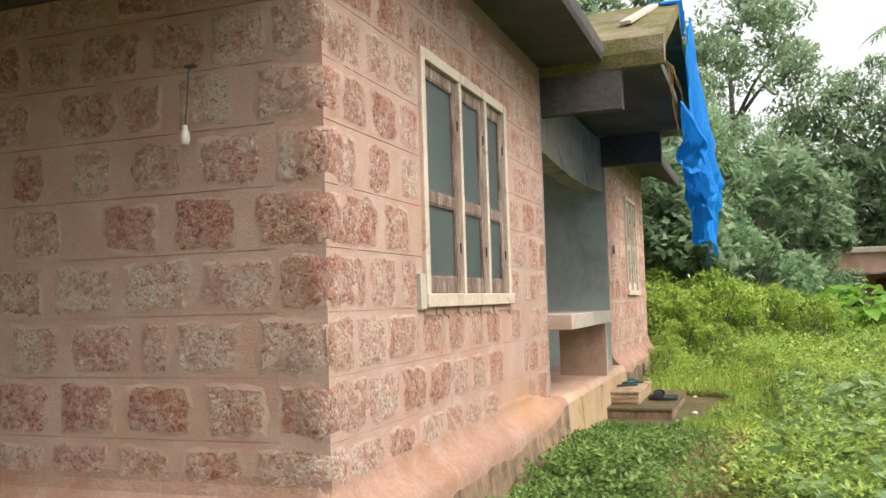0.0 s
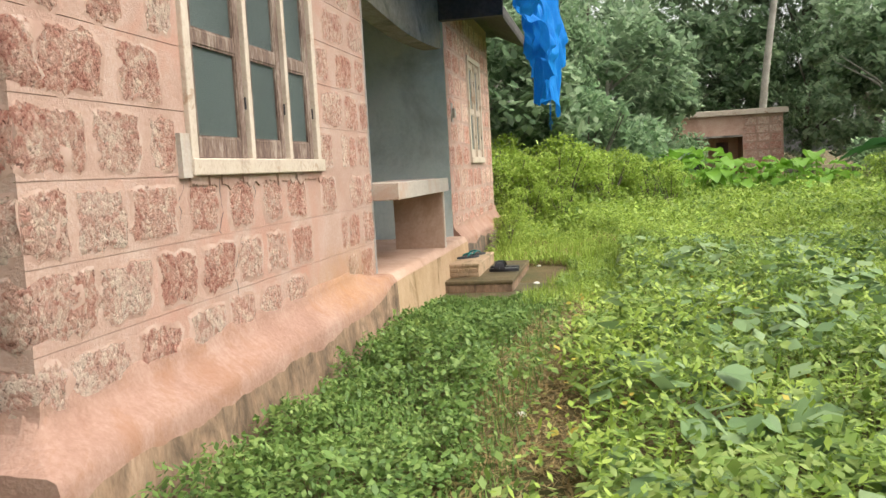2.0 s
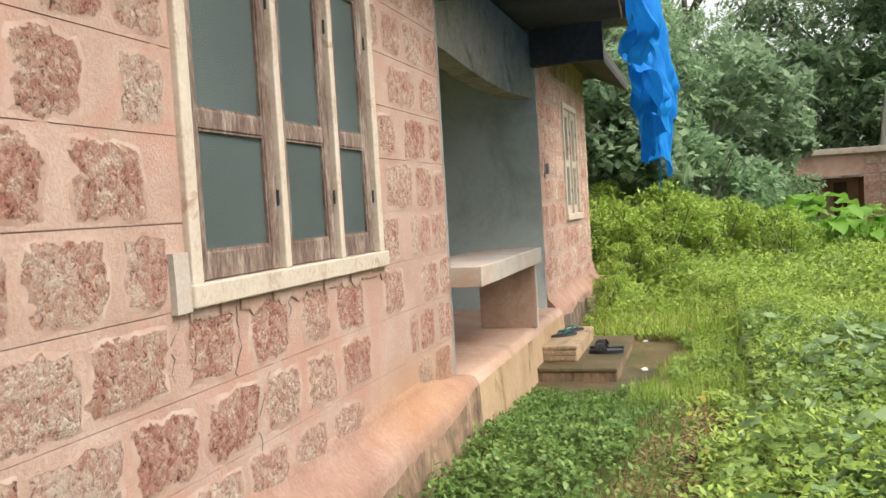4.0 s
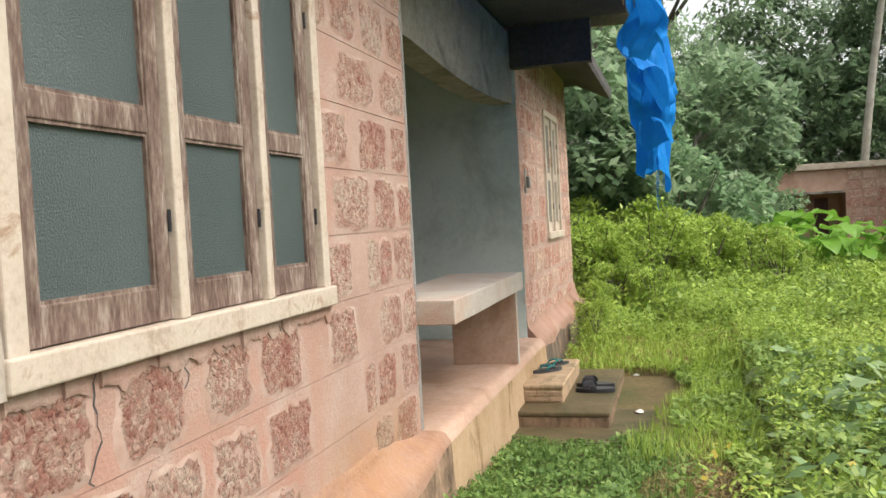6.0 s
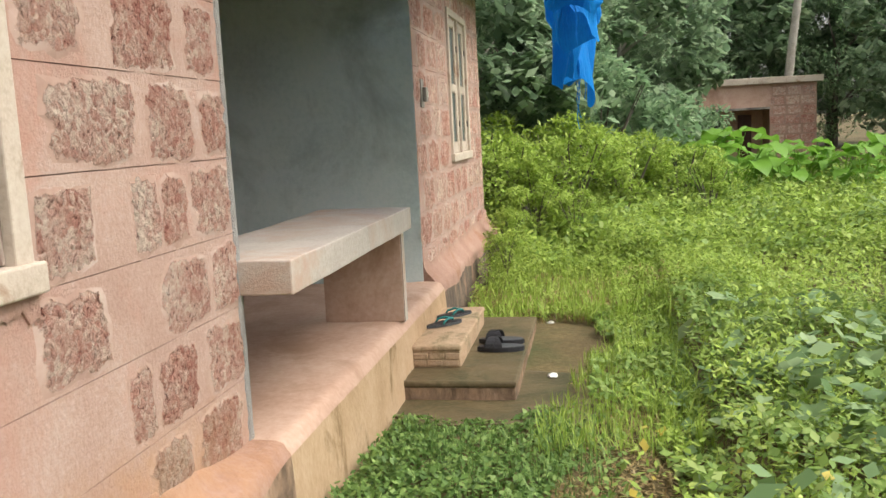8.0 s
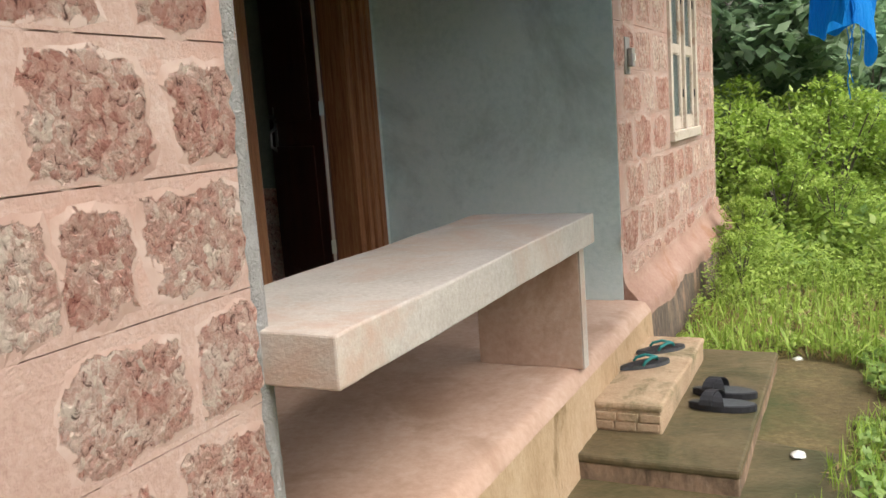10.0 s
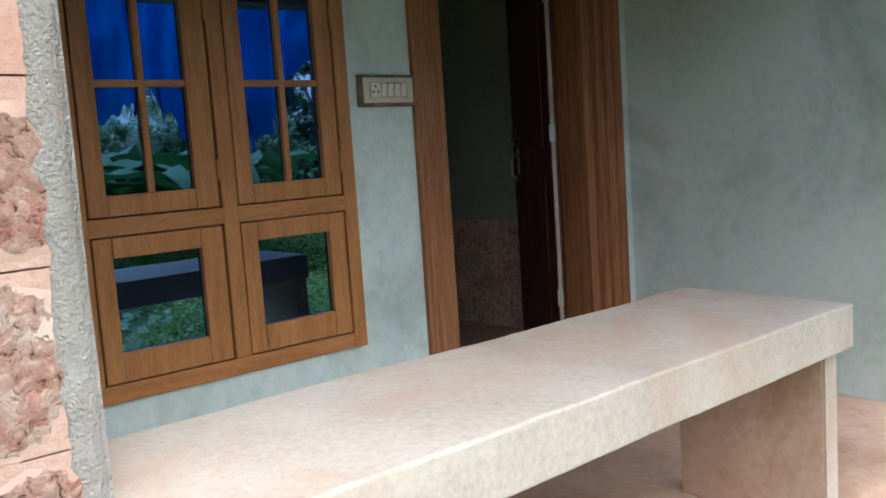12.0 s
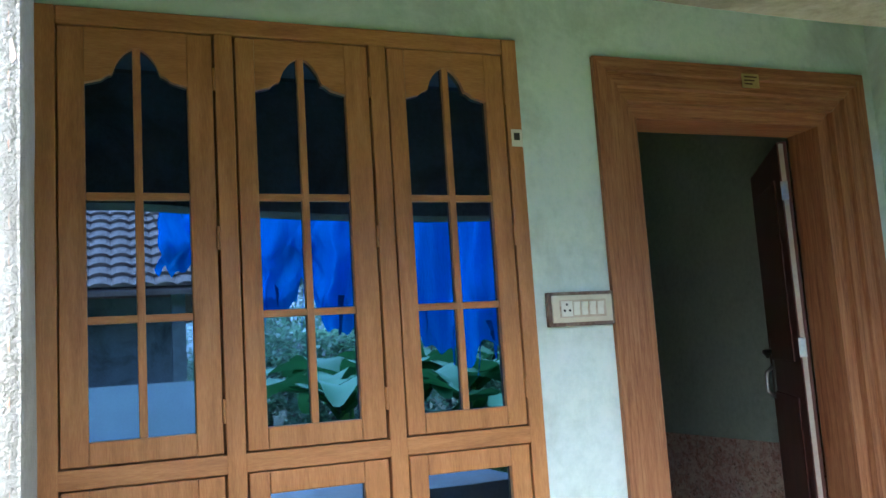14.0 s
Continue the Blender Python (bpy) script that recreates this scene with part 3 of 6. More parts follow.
bm = boxes((X_BACK - 0.22, -0.222, Y_PORT1 - 0.006, Y_PORT1 + 0.22, 0.3, 3.3))
tagged(part("trim_end", boxes((-0.222, -0.003, Y_PORT1 - 0.008, Y_PORT1 - 0.001, 0.45, 3.02)), M_BLUE), "blue-green distempered edge of the end wall", "trim", kind="structure")
tagged(part("wall_verandah_end", bm, M_BLUE), "blue-green distempered end wall of the verandah", "wall", kind="structure")
bm = boxes((X_BACK, -0.22, 2.45, 2.6, 0.3, 3.3))
tagged(part("wall_verandah_near", bm, M_BLUE), "blue-green distempered wall", "wall", kind="structure")
bm = boxes((-0.236, -0.223, 2.6, Y_PORT0 - 0.001, 0.5, 3.018))
tagged(part("wall_verandah_front", bm, M_BLUE), "blue-green distempered inner face of the front wall", "wall", kind="structure")
# whitewashed reveal of the opening
bm = boxes((-0.235, -0.004, Y_PORT0, Y_PORT0 + 0.012, 0.47, 3.05))
reveal = tagged(weathered("trim_reveal", bm, M_WHITE, None, 0.003, 0.12), "rough whitewashed plaster edge of the verandah opening", "trim", kind="structure")


def cement_arris():
    """Trowelled grey cement lapped round the corner, with a ragged inner edge and knobs along the arris."""
    bm = bmesh.new()
    rows = []
    for i in range(172):
        z = 0.49 + i * 0.0149
        rag = 0.040 + 0.016 * noise.noise(Vector((0, 3, z * 7))) + 0.012 * noise.noise(Vector((0, 8, z * 31)))
        low = max(0.0, min(1.0, (1.25 - z) / 0.5))
        knob = 0.006 * noise.noise(Vector((5, 0, z * 55))) + (0.004 + 0.012 * low) * max(0.0, noise.noise(Vector((1, 0, z * 9))))
        lap = 0.003 + 0.002 * noise.noise(Vector((2, 0, z * 45)))
        prof = [(-0.006, Y_PORT0 - rag - 0.004), (lap, Y_PORT0 - rag), (lap + 0.003, Y_PORT0 - rag * 0.45), (lap + knob * 0.3, Y_PORT0 - 0.006),
                (-0.004 + knob * 0.2, Y_PORT0 + 0.008 + knob * 0.7), (-0.03, Y_PORT0 + 0.0155 + knob * 0.4), (-0.05, Y_PORT0 + 0.009)]
        rows.append([bm.verts.new((x, y, z)) for x, y in prof])
    for r, s in zip(rows, rows[1:]):
        for k in range(len(r) - 1):
            bm.faces.new((r[k], r[k + 1], s[k + 1], s[k]))
    part("arris", bm, M_WHITE, reveal, "lumpy grey cement arris", smooth=True)


cement_arris()
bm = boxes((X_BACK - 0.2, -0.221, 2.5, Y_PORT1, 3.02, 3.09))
tagged(part("ceiling", bm, M_CEIL), "verandah ceiling, grey darkened to cut bounced light", "ceiling", kind="structure")

# lintel over the verandah opening, with a curved haunch at its far end
bm = bmesh.new()
pts = [(Y_PORT0 + 0.013, 3.01), (Y_PORT0 + 0.013, 2.44)]
for i in range(0, 9):
    a = i / 8
    pts.append((Y_PORT0 + 0.2 + a * 2.83, 2.44 - 0.06 * math.sin(math.pi * a)))
pts.append((Y_PORT1 - 0.008, 3.01))
prism(bm, pts, 'x', -0.2, -0.02)
tagged(part("lintel", bm, M_LINTEL), "stained cement lintel across the verandah opening", "lintel", kind="structure")

# eaves slab along the whole front, the roof slopes, and an added side overhang
bm = bmesh.new()
E = Z_EAVE
for y0, y1 in ((-0.85, 3.72), (7.0, 10.7)):
    D = 0.0 if y0 < 0 else 0.2
    prism(bm, [(-0.22, E), (0.10, E), (0.505, E - D), (0.52, E - D + 0.04), (0.52, E - D + 0.13), (0.49, E - D + 0.14), (-2.6, E + 1.35), (-5.7, E + 0.14), (-5.7, E + 0.04), (-2.6, E + 1.22), (-0.22, E + 0.26)], 'y', y0, y1)
prism(bm, [(-0.3, E + 0.34), (-2.6, E + 1.35), (-5.7, E + 0.14), (-5.7, E + 0.04), (-2.6, E + 1.22), (-0.3, E + 0.22)], 'y', 3.721, 6.999)
tagged(part("roof", bm, M_SOFFIT), "dark cement roof slab with overhanging eaves", "roof", kind="structure")
bm = bmesh.new()
prism(bm, [(0.0, E + 0.005), (-2.6, E + 1.2), (-5.2, E + 0.1), (-5.2, E + 0.005)], 'y', 0.0, 0.2)
prism(bm, [(0.0, E + 0.005), (-2.6, E + 1.2), (-5.2, E + 0.1), (-5.2, E + 0.005)], 'y', Y_END - 0.2, Y_END)
tagged(part("wall_gable", bm, M_MORTAR), "laterite gable under the roof", "wall", kind="structure")
# slab added out of view to keep the upper side wall in shade
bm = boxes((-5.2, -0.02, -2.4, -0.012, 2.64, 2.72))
tagged(part("side_shade_slab", bm, M_SOFFIT), "added overhang, out of view, that shades the side wall", "roof", kind="structure")

# gabled porch roof over the verandah
RY, RZ = 5.35, 3.98
bm = bmesh.new()
prism(bm, [(3.735, 3.03), (3.80, 3.03), (3.86, 3.20), (RY, RZ - 0.08), (6.86, 3.20), (6.92, 3.03), (6.99, 3.03), (7.0, 3.26), (RY, RZ + 0.04), (3.72, 3.26), (3.705, 3.14)], 'x', -3.0, 0.98)
tagged(weathered("roof_porch", bm, M_MOSS, None, 0.012, 0.3), "mossy yellow-green sloping porch roof", "roof", kind="structure")
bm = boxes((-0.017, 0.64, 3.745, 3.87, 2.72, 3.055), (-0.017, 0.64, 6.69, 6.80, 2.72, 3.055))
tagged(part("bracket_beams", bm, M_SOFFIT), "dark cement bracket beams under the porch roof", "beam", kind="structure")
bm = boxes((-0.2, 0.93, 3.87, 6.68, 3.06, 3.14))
tagged(part("ceiling_porch", bm, M_SOFFIT), "dark flat slab under the porch roof", "ceiling", kind="structure")

# rooms behind: floor and closing walls
bm = boxes((-5.0, X_BACK - 0.22, 2.45, Y_END, 0.42, 0.499), (-5.0, -0.22, 0.0, 2.45, 0.42, 0.499), (-1.42, -0.22, 7.03, Y_END, 0.42, 0.499))
tagged(part("floor_inside", bm, M_FLOOR), "dim red cement floor indoors", "floor", kind="structure")
bm = boxes((-4.2, -1.64, 7.02, 7.2, 0.3, 1.16))
tagged(part("wall_inside_low", bm, M_LAT), "bare laterite lower wall indoors", "wall", kind="structure")
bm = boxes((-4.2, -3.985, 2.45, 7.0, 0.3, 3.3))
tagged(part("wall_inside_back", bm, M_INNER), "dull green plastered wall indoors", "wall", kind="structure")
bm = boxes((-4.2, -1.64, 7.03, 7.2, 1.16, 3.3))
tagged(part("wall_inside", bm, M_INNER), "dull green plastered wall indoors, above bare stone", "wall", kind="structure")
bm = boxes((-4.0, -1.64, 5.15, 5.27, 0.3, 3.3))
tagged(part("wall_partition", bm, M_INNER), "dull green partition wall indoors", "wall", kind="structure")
bm = boxes((-5.2, -5.0, 0.0, Y_END, 0.0, 3.3), (-5.0, -0.22, Y_END - 0.2, Y_END, 0.0, 3.1))
tagged(part("wall_rear", bm, M_MORTAR), "plain rear walls of the house", "wall", kind="structure")
bm = boxes((-5.2, X_BACK - 0.2, 0.0, Y_END, 3.14, 3.16), (-1.6, -0.22, 0.0, 2.5, 3.14, 3.16), (-1.6, -0.22, 7.0, Y_END, 3.14, 3.16))
tagged(part("ceiling_inside", bm, M_CEIL), "dim ceiling indoors", "ceiling", kind="structure")

# ---- front windows ----
def shutter(parent, y0, y1, z0, z1, rail_z, wood, label, x=0.0, hinges=True):
    """One two-pane leaf: stiles, rails and pebbled glass."""
    leaf = part("shutter", boxes((x - 0.035, x, y0, y0 + 0.06, z0, z1), (x - 0.035, x, y1 - 0.06, y1, z0, z1),
                                 (x - 0.033, x - 0.002, y0 + 0.06, y1 - 0.06, z0, z0 + 0.085), (x - 0.033, x - 0.002, y0 + 0.06, y1 - 0.06, z1 - 0.07, z1),
                                 (x - 0.033, x - 0.002, y0 + 0.06, y1 - 0.06, rail_z - 0.03, rail_z + 0.03), bevel=0.004), wood, parent, label)
    for a, b in ((z0 + 0.085, rail_z - 0.03), (rail_z + 0.03, z1 - 0.07)):
        part("pane", boxes((x - 0.022, x - 0.017, y0 + 0.058, y1 - 0.058, a - 0.002, b + 0.002)), M_FROST, leaf, "pebbled grey-green glass pane")
        bead = 0.008
        part("glazing_bead", boxes((x - 0.017, x - 0.006, y0 + 0.06, y0 + 0.06 + bead, a, b), (x - 0.017, x - 0.006, y1 - 0.06 - bead, y1 - 0.06, a, b),
                                   (x - 0.017, x - 0.006, y0 + 0.068, y1 - 0.068, a, a + bead), (x - 0.017, x - 0.006, y0 + 0.068, y1 - 0.068, b - bead, b)), wood, leaf)
    if hinges:
        for hz in (z0 + 0.25, z1 - 0.25):
            bm = bmesh.new()
            tube(bm, [(x + 0.006, y1 - 0.004, hz - 0.028), (x + 0.006, y1 - 0.004, hz + 0.028)], [0.0045, 0.0045], 6)
            part("hinge", bm, M_BLACK, leaf, "rusty black hinge")
    return leaf


def front_window(name, hole, splits, rail_z, wood, label, leaf_label):
    y0, y1, z0, z1 = hole
    win = tagged(new(name), label, "window", kind="structure")
    f = 0.055
    part("window_frame", boxes((-0.09, 0.022, y0 - 0.004, y0 + f, z0, z1), (-0.09, 0.022, y1 - f, y1 + 0.004, z0, z1),
                               (-0.09, 0.020, y0 + f, y1 - f, z1 - f, z1 + 0.004), bevel=0.005), M_CREAM, win, "cream-painted wooden frame")
    part("window_sill", boxes((-0.09, 0.034, y0 - 0.015, y1 + 0.03, z0 - 0.018, z0 + 0.052), bevel=0.006), M_CREAM, win, "cream sill with cracked edge")
    edges = [y0 + f] + splits + [y1 - f]
    for s in splits:
        part("mullion", boxes((-0.09, 0.020, s - 0.021, s + 0.021, z0 + 0.052, z1 - f), bevel=0.005), M_CREAM, win, "cream-painted mullion")
    for i in range(len(edges) - 1):
        a = edges[i] + (0.023 if i else 0.002)
        b = edges[i + 1] - (0.023 if i < len(edges) - 2 else 0.002)
        shutter(win, a, b, z0 + 0.055, z1 - f - 0.003, rail_z, wood, leaf_label, -0.002)
    # room darkness is painted on a flat panel
    part("backing", boxes((-0.2, -0.19, y0 - 0.002, y1 + 0.002, z0, z1)), M_SOFFIT, win, "dark panel standing for the unlit room behind the glass")
    return win


front_window("window_1", W1, [1.645, 2.135], 1.80, M_OLDWOOD, "three-leaf window, cream frame with weathered brown shutters", "weathered shutter with peeling paint")
front_window("window_2", W2, [8.74], 1.90, M_CREAM, "two-leaf window with cream-painted wooden shutters", "cream shutter with chipped paint")
bm = boxes((-0.02, 0.022, 0.94, 1.016, 1.225, 1.40))
tagged(weathered("trim_sill_stub", bm, M_BENCH, None, 0.006, 0.05), "rough grey plaster stub beside the sill", "trim", kind="structure")


# ---- verandah window with three arched leaves ----
def verandah_window():
    y0, y1, z0, z1 = W3
    X = X_BACK
    win = tagged(new("window_3"), "varnished teak window with three arched leaves and blue mirror glass", "window", kind="structure")
    f = 0.055
    part("window_frame", boxes((X - 0.1, X + 0.018, y0, y0 + f, z0, z1), (X - 0.1, X + 0.018, y1 - f, y1, z0, z1), bevel=0.004), M_WOOD, win)
    part("head_rail", boxes((X - 0.1, X + 0.016, y0 + f, y1 - f, z1 - f, z1), bevel=0.004), M_WOODX, win)
    part("window_sill", boxes((X - 0.1, X + 0.016, y0 + f, y1 - f, z0, z0 + f), bevel=0.004), M_WOODX, win)
    zt0, zt1 = 1.412, 1.467
    pitch = 0.489
    for k in range(2):
        m = 4.165 + pitch * k
        part("mullion", boxes((X - 0.1, X + 0.017, m - 0.028, m + 0.028, z0 + f, z1 - f), bevel=0.004), M_WOOD, win)
    centres = [3.915, 4.401, 4.890]
    for c in centres:
        left = y0 + f if c < 4 else (4.195 if c < 4.6 else 4.684)
        right = y1 - f if c > 4.8 else (4.135 if c < 4 else 4.624)
        part("transom", boxes((X - 0.1, X + 0.0165, left - 0.005, right + 0.005, zt0, zt1), bevel=0.004), M_WOODX, win)
        a, b = left + 0.004, right - 0.004
        pa, pb = c - 0.143, c + 0.141
        # lower leaf
        leaf = part("lower_leaf", boxes((X - 0.03, X + 0.012, a, pa, z0 + f + 0.004, zt0 - 0.004), (X - 0.03, X + 0.012, pb, b, z0 + f + 0.004, zt0 - 0.004),
                                        (X - 0.03, X + 0.0115, pa, pb, z0 + f + 0.004, 1.053), (X - 0.03, X + 0.0115, pa, pb, 1.344, zt0 - 0.004), bevel=0.004), M_WOOD, win)
        part("pane", boxes((X - 0.014, X - 0.008, pa - 0.002, pb + 0.002, 1.05, 1.347)), M_FILM, leaf, "blue mirror-film glass pane")
        # upper leaf
        za, zb = zt1 + 0.004, z1 - f - 0.004
        leaf = part("upper_leaf", boxes((X - 0.03, X + 0.012, a, pa, za, zb), (X - 0.03, X + 0.012, pb, b, za, zb),
                                        (X - 0.03, X + 0.0115, pa, pb, za, 1.535), bevel=0.004), M_WOOD, win)
        bm = bmesh.new()
        sh, top = 2.555, 2.665
        w = pb - pa
        pts = [(pa, zb), (pa, sh)]
        for i in range(0, 4):
            t = i / 3
            pts.append((pa + 0.045 + 0.03 * t, sh + 0.012 + 0.018 * math.sin(t * math.pi / 2)))
        for i in range(1, 12):
            t = i / 12
            pts.append((pa + 0.075 + (w - 0.15) * t, sh + 0.03 + (top - sh - 0.03) * math.sin(math.pi * t) ** 0.7))
        for i in range(3, -1, -1):
            t = i / 3
            pts.append((pb - 0.045 - 0.03 * t, sh + 0.012 + 0.018 * math.sin(t * math.pi / 2)))
        pts += [(pb, sh), (pb, zb)]
        prism(bm, pts, 'x', X - 0.03, X + 0.0113)
        part("arched_rail", bm, M_WOODX, leaf, "arched top rail of the leaf")
        part("muntin", boxes((X - 0.02, X + 0.008, c - 0.012, c + 0.011, 1.535, top + 0.01), bevel=0.003), M_WOOD, leaf)
        for bz in (1.868, 2.222):
            part("muntin", boxes((X - 0.02, X + 0.007, pa, pb, bz - 0.011, bz + 0.011), bevel=0.003), M_WOODX, leaf)
        for q0, q1 in ((1.532, 1.868), (1.868, 2.222), (2.222, top + 0.01)):
            for p0, p1 in ((pa - 0.002, c), (c, pb + 0.002)):
                part("pane", boxes((X - 0.014, X - 0.008, p0, p1, q0, q1)), M_FILM, leaf, "blue mirror-film glass pane")
        for hz in (za + 0.12, (za + zb) / 2, zb - 0.14):
            bm = bmesh.new()
            tube(bm, [(X + 0.015, b + 0.002, hz - 0.035), (X + 0.015, b + 0.002, hz + 0.035)], [0.005, 0.005], 6)
            part("hinge", bm, M_WOOD, leaf)
    # flat dark panel in place of the unlit room
    part("backing", boxes((X - 0.2, X - 0.19, y0, y1, z0, z1)), M_SOFFIT, win, "dark panel standing for the unlit room behind the glass")


verandah_window()


# ---- door ----
def doorway():
    y0, y1, z0, z1 = D1
    X = X_BACK
    door = tagged(new("door_1"), "open dark-red door in a stepped wood-grained frame", "door", kind="structure")
    prof = [(0.0, 0.02), (0.05, 0.02), (0.054, 0.008), (0.10, 0.008), (0.105, -0.012), (0.15, -0.012), (0.155, -0.04), (0.205, -0.045), (0.21, -0.10), (0.21, -0.21), (0.0, -0.21)]
    bm = bmesh.new()
    prism(bm, [(X + d, y0 + w) for w, d in prof], 'z', z0, z1 - 0.21)
    part("jamb", bm, M_GRAIN, door, "grained brown jamb")
    bm = bmesh.new()
    prism(bm, [(X + d, y1 - w) for w, d in prof], 'z', z0, z1 - 0.21)
    part("jamb", bm, M_GRAIN, door, "grained brown jamb")
    # head with mitred steps
    bm = bmesh.new()
    rows = []
    for w, d in prof:
        rows.append((bm.verts.new((X + d, y0 + w, z1 - w)), bm.verts.new((X + d, y1 - w, z1 - w))))
    for r, s in zip(rows, rows[1:] + rows[:1]):
        bm.faces.new((r[0], r[1], s[1], s[0]))
    bm.faces.new([r[0] for r in rows])
    bm.faces.new([r[1] for r in rows][::-1])
    part("head", bm, M_GRAINX, door, "grained brown door head")
    for side, yy in ((1, y0), (-1, y1)):
        bm = bmesh.new()
        lo = [bm.verts.new((X + d, yy + side * w, z1 - 0.21)) for w, d in prof]
        hi = [bm.verts.new((X + d, yy + side * w, z1 - w - 0.0005)) for w, d in prof]
        for i in range(len(prof)):
            j = (i + 1) % len(prof)
            if (hi[i].co - lo[i].co).length > 0.001 or (hi[j].co - lo[j].co).length > 0.001:
                try:
                    bm.faces.new((lo[i], lo[j], hi[j], hi[i]))
                except ValueError:
                    pass
        bmesh.ops.remove_doubles(bm, verts=bm.verts, dist=0.0006)
        part("jamb_top", bm, M_GRAIN, door)
    # leaf, opened inwards well past square
    leaf = part("leaf", boxes((-0.82, 0.0, -0.02, 0.02, 0.0, 2.0), bevel=0.004), M_DOOR, door, "dark red-brown door leaf, standing open")
    leaf.matrix_basis = Matrix.Translation((X - 0.19, 6.47, z0 + 0.012)) @ Matrix.Rotation(radians(-33), 4, 'Z')
    for a in (0.15, 1.08):
        part("panel", boxes((-0.70, -0.12, -0.028, -0.02, a, a + 0.78), bevel=0.006), M_DOOR, leaf)
    part("edge_strip", boxes((0.0005, 0.006, -0.014, 0.004, 0.01, 1.99)), M_BENCH, leaf, "pale bare edge of the leaf")
    for hz in (0.3, 1.1, 1.75):
        part("hinge", boxes((0.004, 0.009, -0.024, 0.006, hz, hz + 0.08), bevel=0.002), M_STEEL, leaf, "steel butt hinge")
    part("lock_plate", boxes((-0.735, -0.685, -0.024, -0.0205, 0.92, 1.18), bevel=0.002), M_STEEL, leaf, "steel lock plate")
    bm = bmesh.new()
    tube(bm, [(-0.71, -0.02, 1.12), (-0.71, -0.06, 1.12), (-0.65, -0.068, 1.115), (-0.59, -0.065, 1.10)], [0.012, 0.012, 0.011, 0.009], 8)
    tube(bm, [(-0.71, -0.02, 1.05), (-0.71, -0.06, 1.02), (-0.71, -0.06, 0.93), (-0.71, -0.02, 0.90)], [0.011, 0.011, 0.011, 0.011], 8)
    part("door_handle", bm, M_STEEL, leaf, "worn steel handle", smooth=True)
    part("name_plate", boxes((X + 0.0205, X + 0.024, 6.115, 6.195, 2.66, 2.715)), M_BRASS, door, "small brass plate")
    for i in range(3):
        part("plate_mark", boxes((X + 0.0242, X + 0.0252, 6.125, 6.185 - 0.012 * i, 2.70 - 0.014 * i, 2.705 - 0.014 * i)), M_DOOR, door)
    part("threshold", boxes((X - 0.21, X - 0.02, y0 + 0.21, y1 - 0.21, z0 - 0.02, z0 + 0.006)), M_GRAINX, door)


doorway()


# ---- verandah fittings ----
def switch_board():
    X = X_BACK
    sb = empty("switch_board", "ivory switch board with a socket and four switches on the wall", "switch board", at=(X, 5.33, 1.84))
    sb_y, sb_z = 0.128, 0.058
    part("box", boxes((0.0005, 0.022, -sb_y, sb_y, -sb_z, sb_z), bevel=0.004), M_OLDWOOD, sb, "grimy back box")
    part("face_plate", boxes((0.022, 0.03, -sb_y + 0.012, sb_y - 0.012, -sb_z + 0.012, sb_z - 0.012), bevel=0.003), M_PLASTIC, sb, "ivory face plate")
    part("module_frame", boxes((0.0302, 0.032, -0.09, 0.09, -0.03, 0.03), bevel=0.001), M_CREAM, sb)
    sock = part("socket", boxes((0.032, 0.036, -0.085, -0.042, -0.026, 0.026), bevel=0.002), M_SWITCH, sb, "white socket outlet")
    for dy, dz in ((-0.064, 0.014), (-0.074, -0.006), (-0.054, -0.006)):
        bm = bmesh.new()
        tube(bm, [(0.0355, dy, dz), (0.0368, dy, dz)], [0.0045, 0.0045], 8)
        part("pin_hole", bm, M_BLACK, sock)
    for k in range(4):
        y = -0.026 + 0.031 * k
        bm = bmesh.new()
        prism(bm, [(0.032, -0.022), (0.0345, -0.022), (0.0335, 0.0), (0.040, 0.022), (0.032, 0.022)], 'y', y - 0.011, y + 0.011)
        part("switch", bm, M_SWITCH, sb)


switch_board()
st = empty("sticker", "small white sticker with dark print on the window frame", "sticker", at=(X_BACK + 0.0185, 5.135, 2.43))
part("paper", boxes((0.0, 0.001, -0.02, 0.02, -0.03, 0.03)), M_SWITCH, st)
part("print", boxes((0.0012, 0.0018, -0.011, 0.011, -0.008, 0.018)), M_BLACK, st, "dark unreadable print")

mb = empty("bell_switch", "grey weathered bell switch on a dark wooden block on the wall", "switch", at=(0.0, 7.05, 1.80))
part("block", boxes((-0.004, 0.012, -0.05, 0.05, -0.09, 0.11), bevel=0.004), M_CEMENT, mb, "dark mounting block")
part("body", boxes((0.016, 0.045, -0.032, 0.032, -0.05, 0.05), bevel=0.006), M_CEMENT, mb, "grey plastic body")
part("button", boxes((0.045, 0.052, -0.012, 0.012, -0.02, 0.02), bevel=0.003), M_SWITCH, mb)
lb = empty("wall_bulb_holder", "white bulb holder hanging on a wire from the wall", "light holder", at=(-0.598, -0.06, 1.93))
bm = bmesh.new()
tube(bm, [(0, 0, -0.005), (0, 0, 0.012), (0, 0, 0.02), (0, 0, 0.045), (0, 0, 0.055), (0, 0, 0.075)], [0.016, 0.019, 0.021, 0.019, 0.013, 0.01], 10)
part("holder", bm, M_SWITCH, lb, smooth=True)
bm = bmesh.new()
tube(bm, [(0, 0, 0.07), (0.004, 0.01, 0.18), (-0.003, 0.03, 0.30), (0.0, 0.058, 0.34)], [0.0025, 0.0025, 0.0025, 0.0025], 6)
part("wire", bm, M_SOFFIT, lb, "dark flex")
part("hook", boxes((-0.03, 0.02, 0.04, 0.062, 0.325, 0.338), bevel=0.003), M_SOFFIT, lb, "rusty bracket")

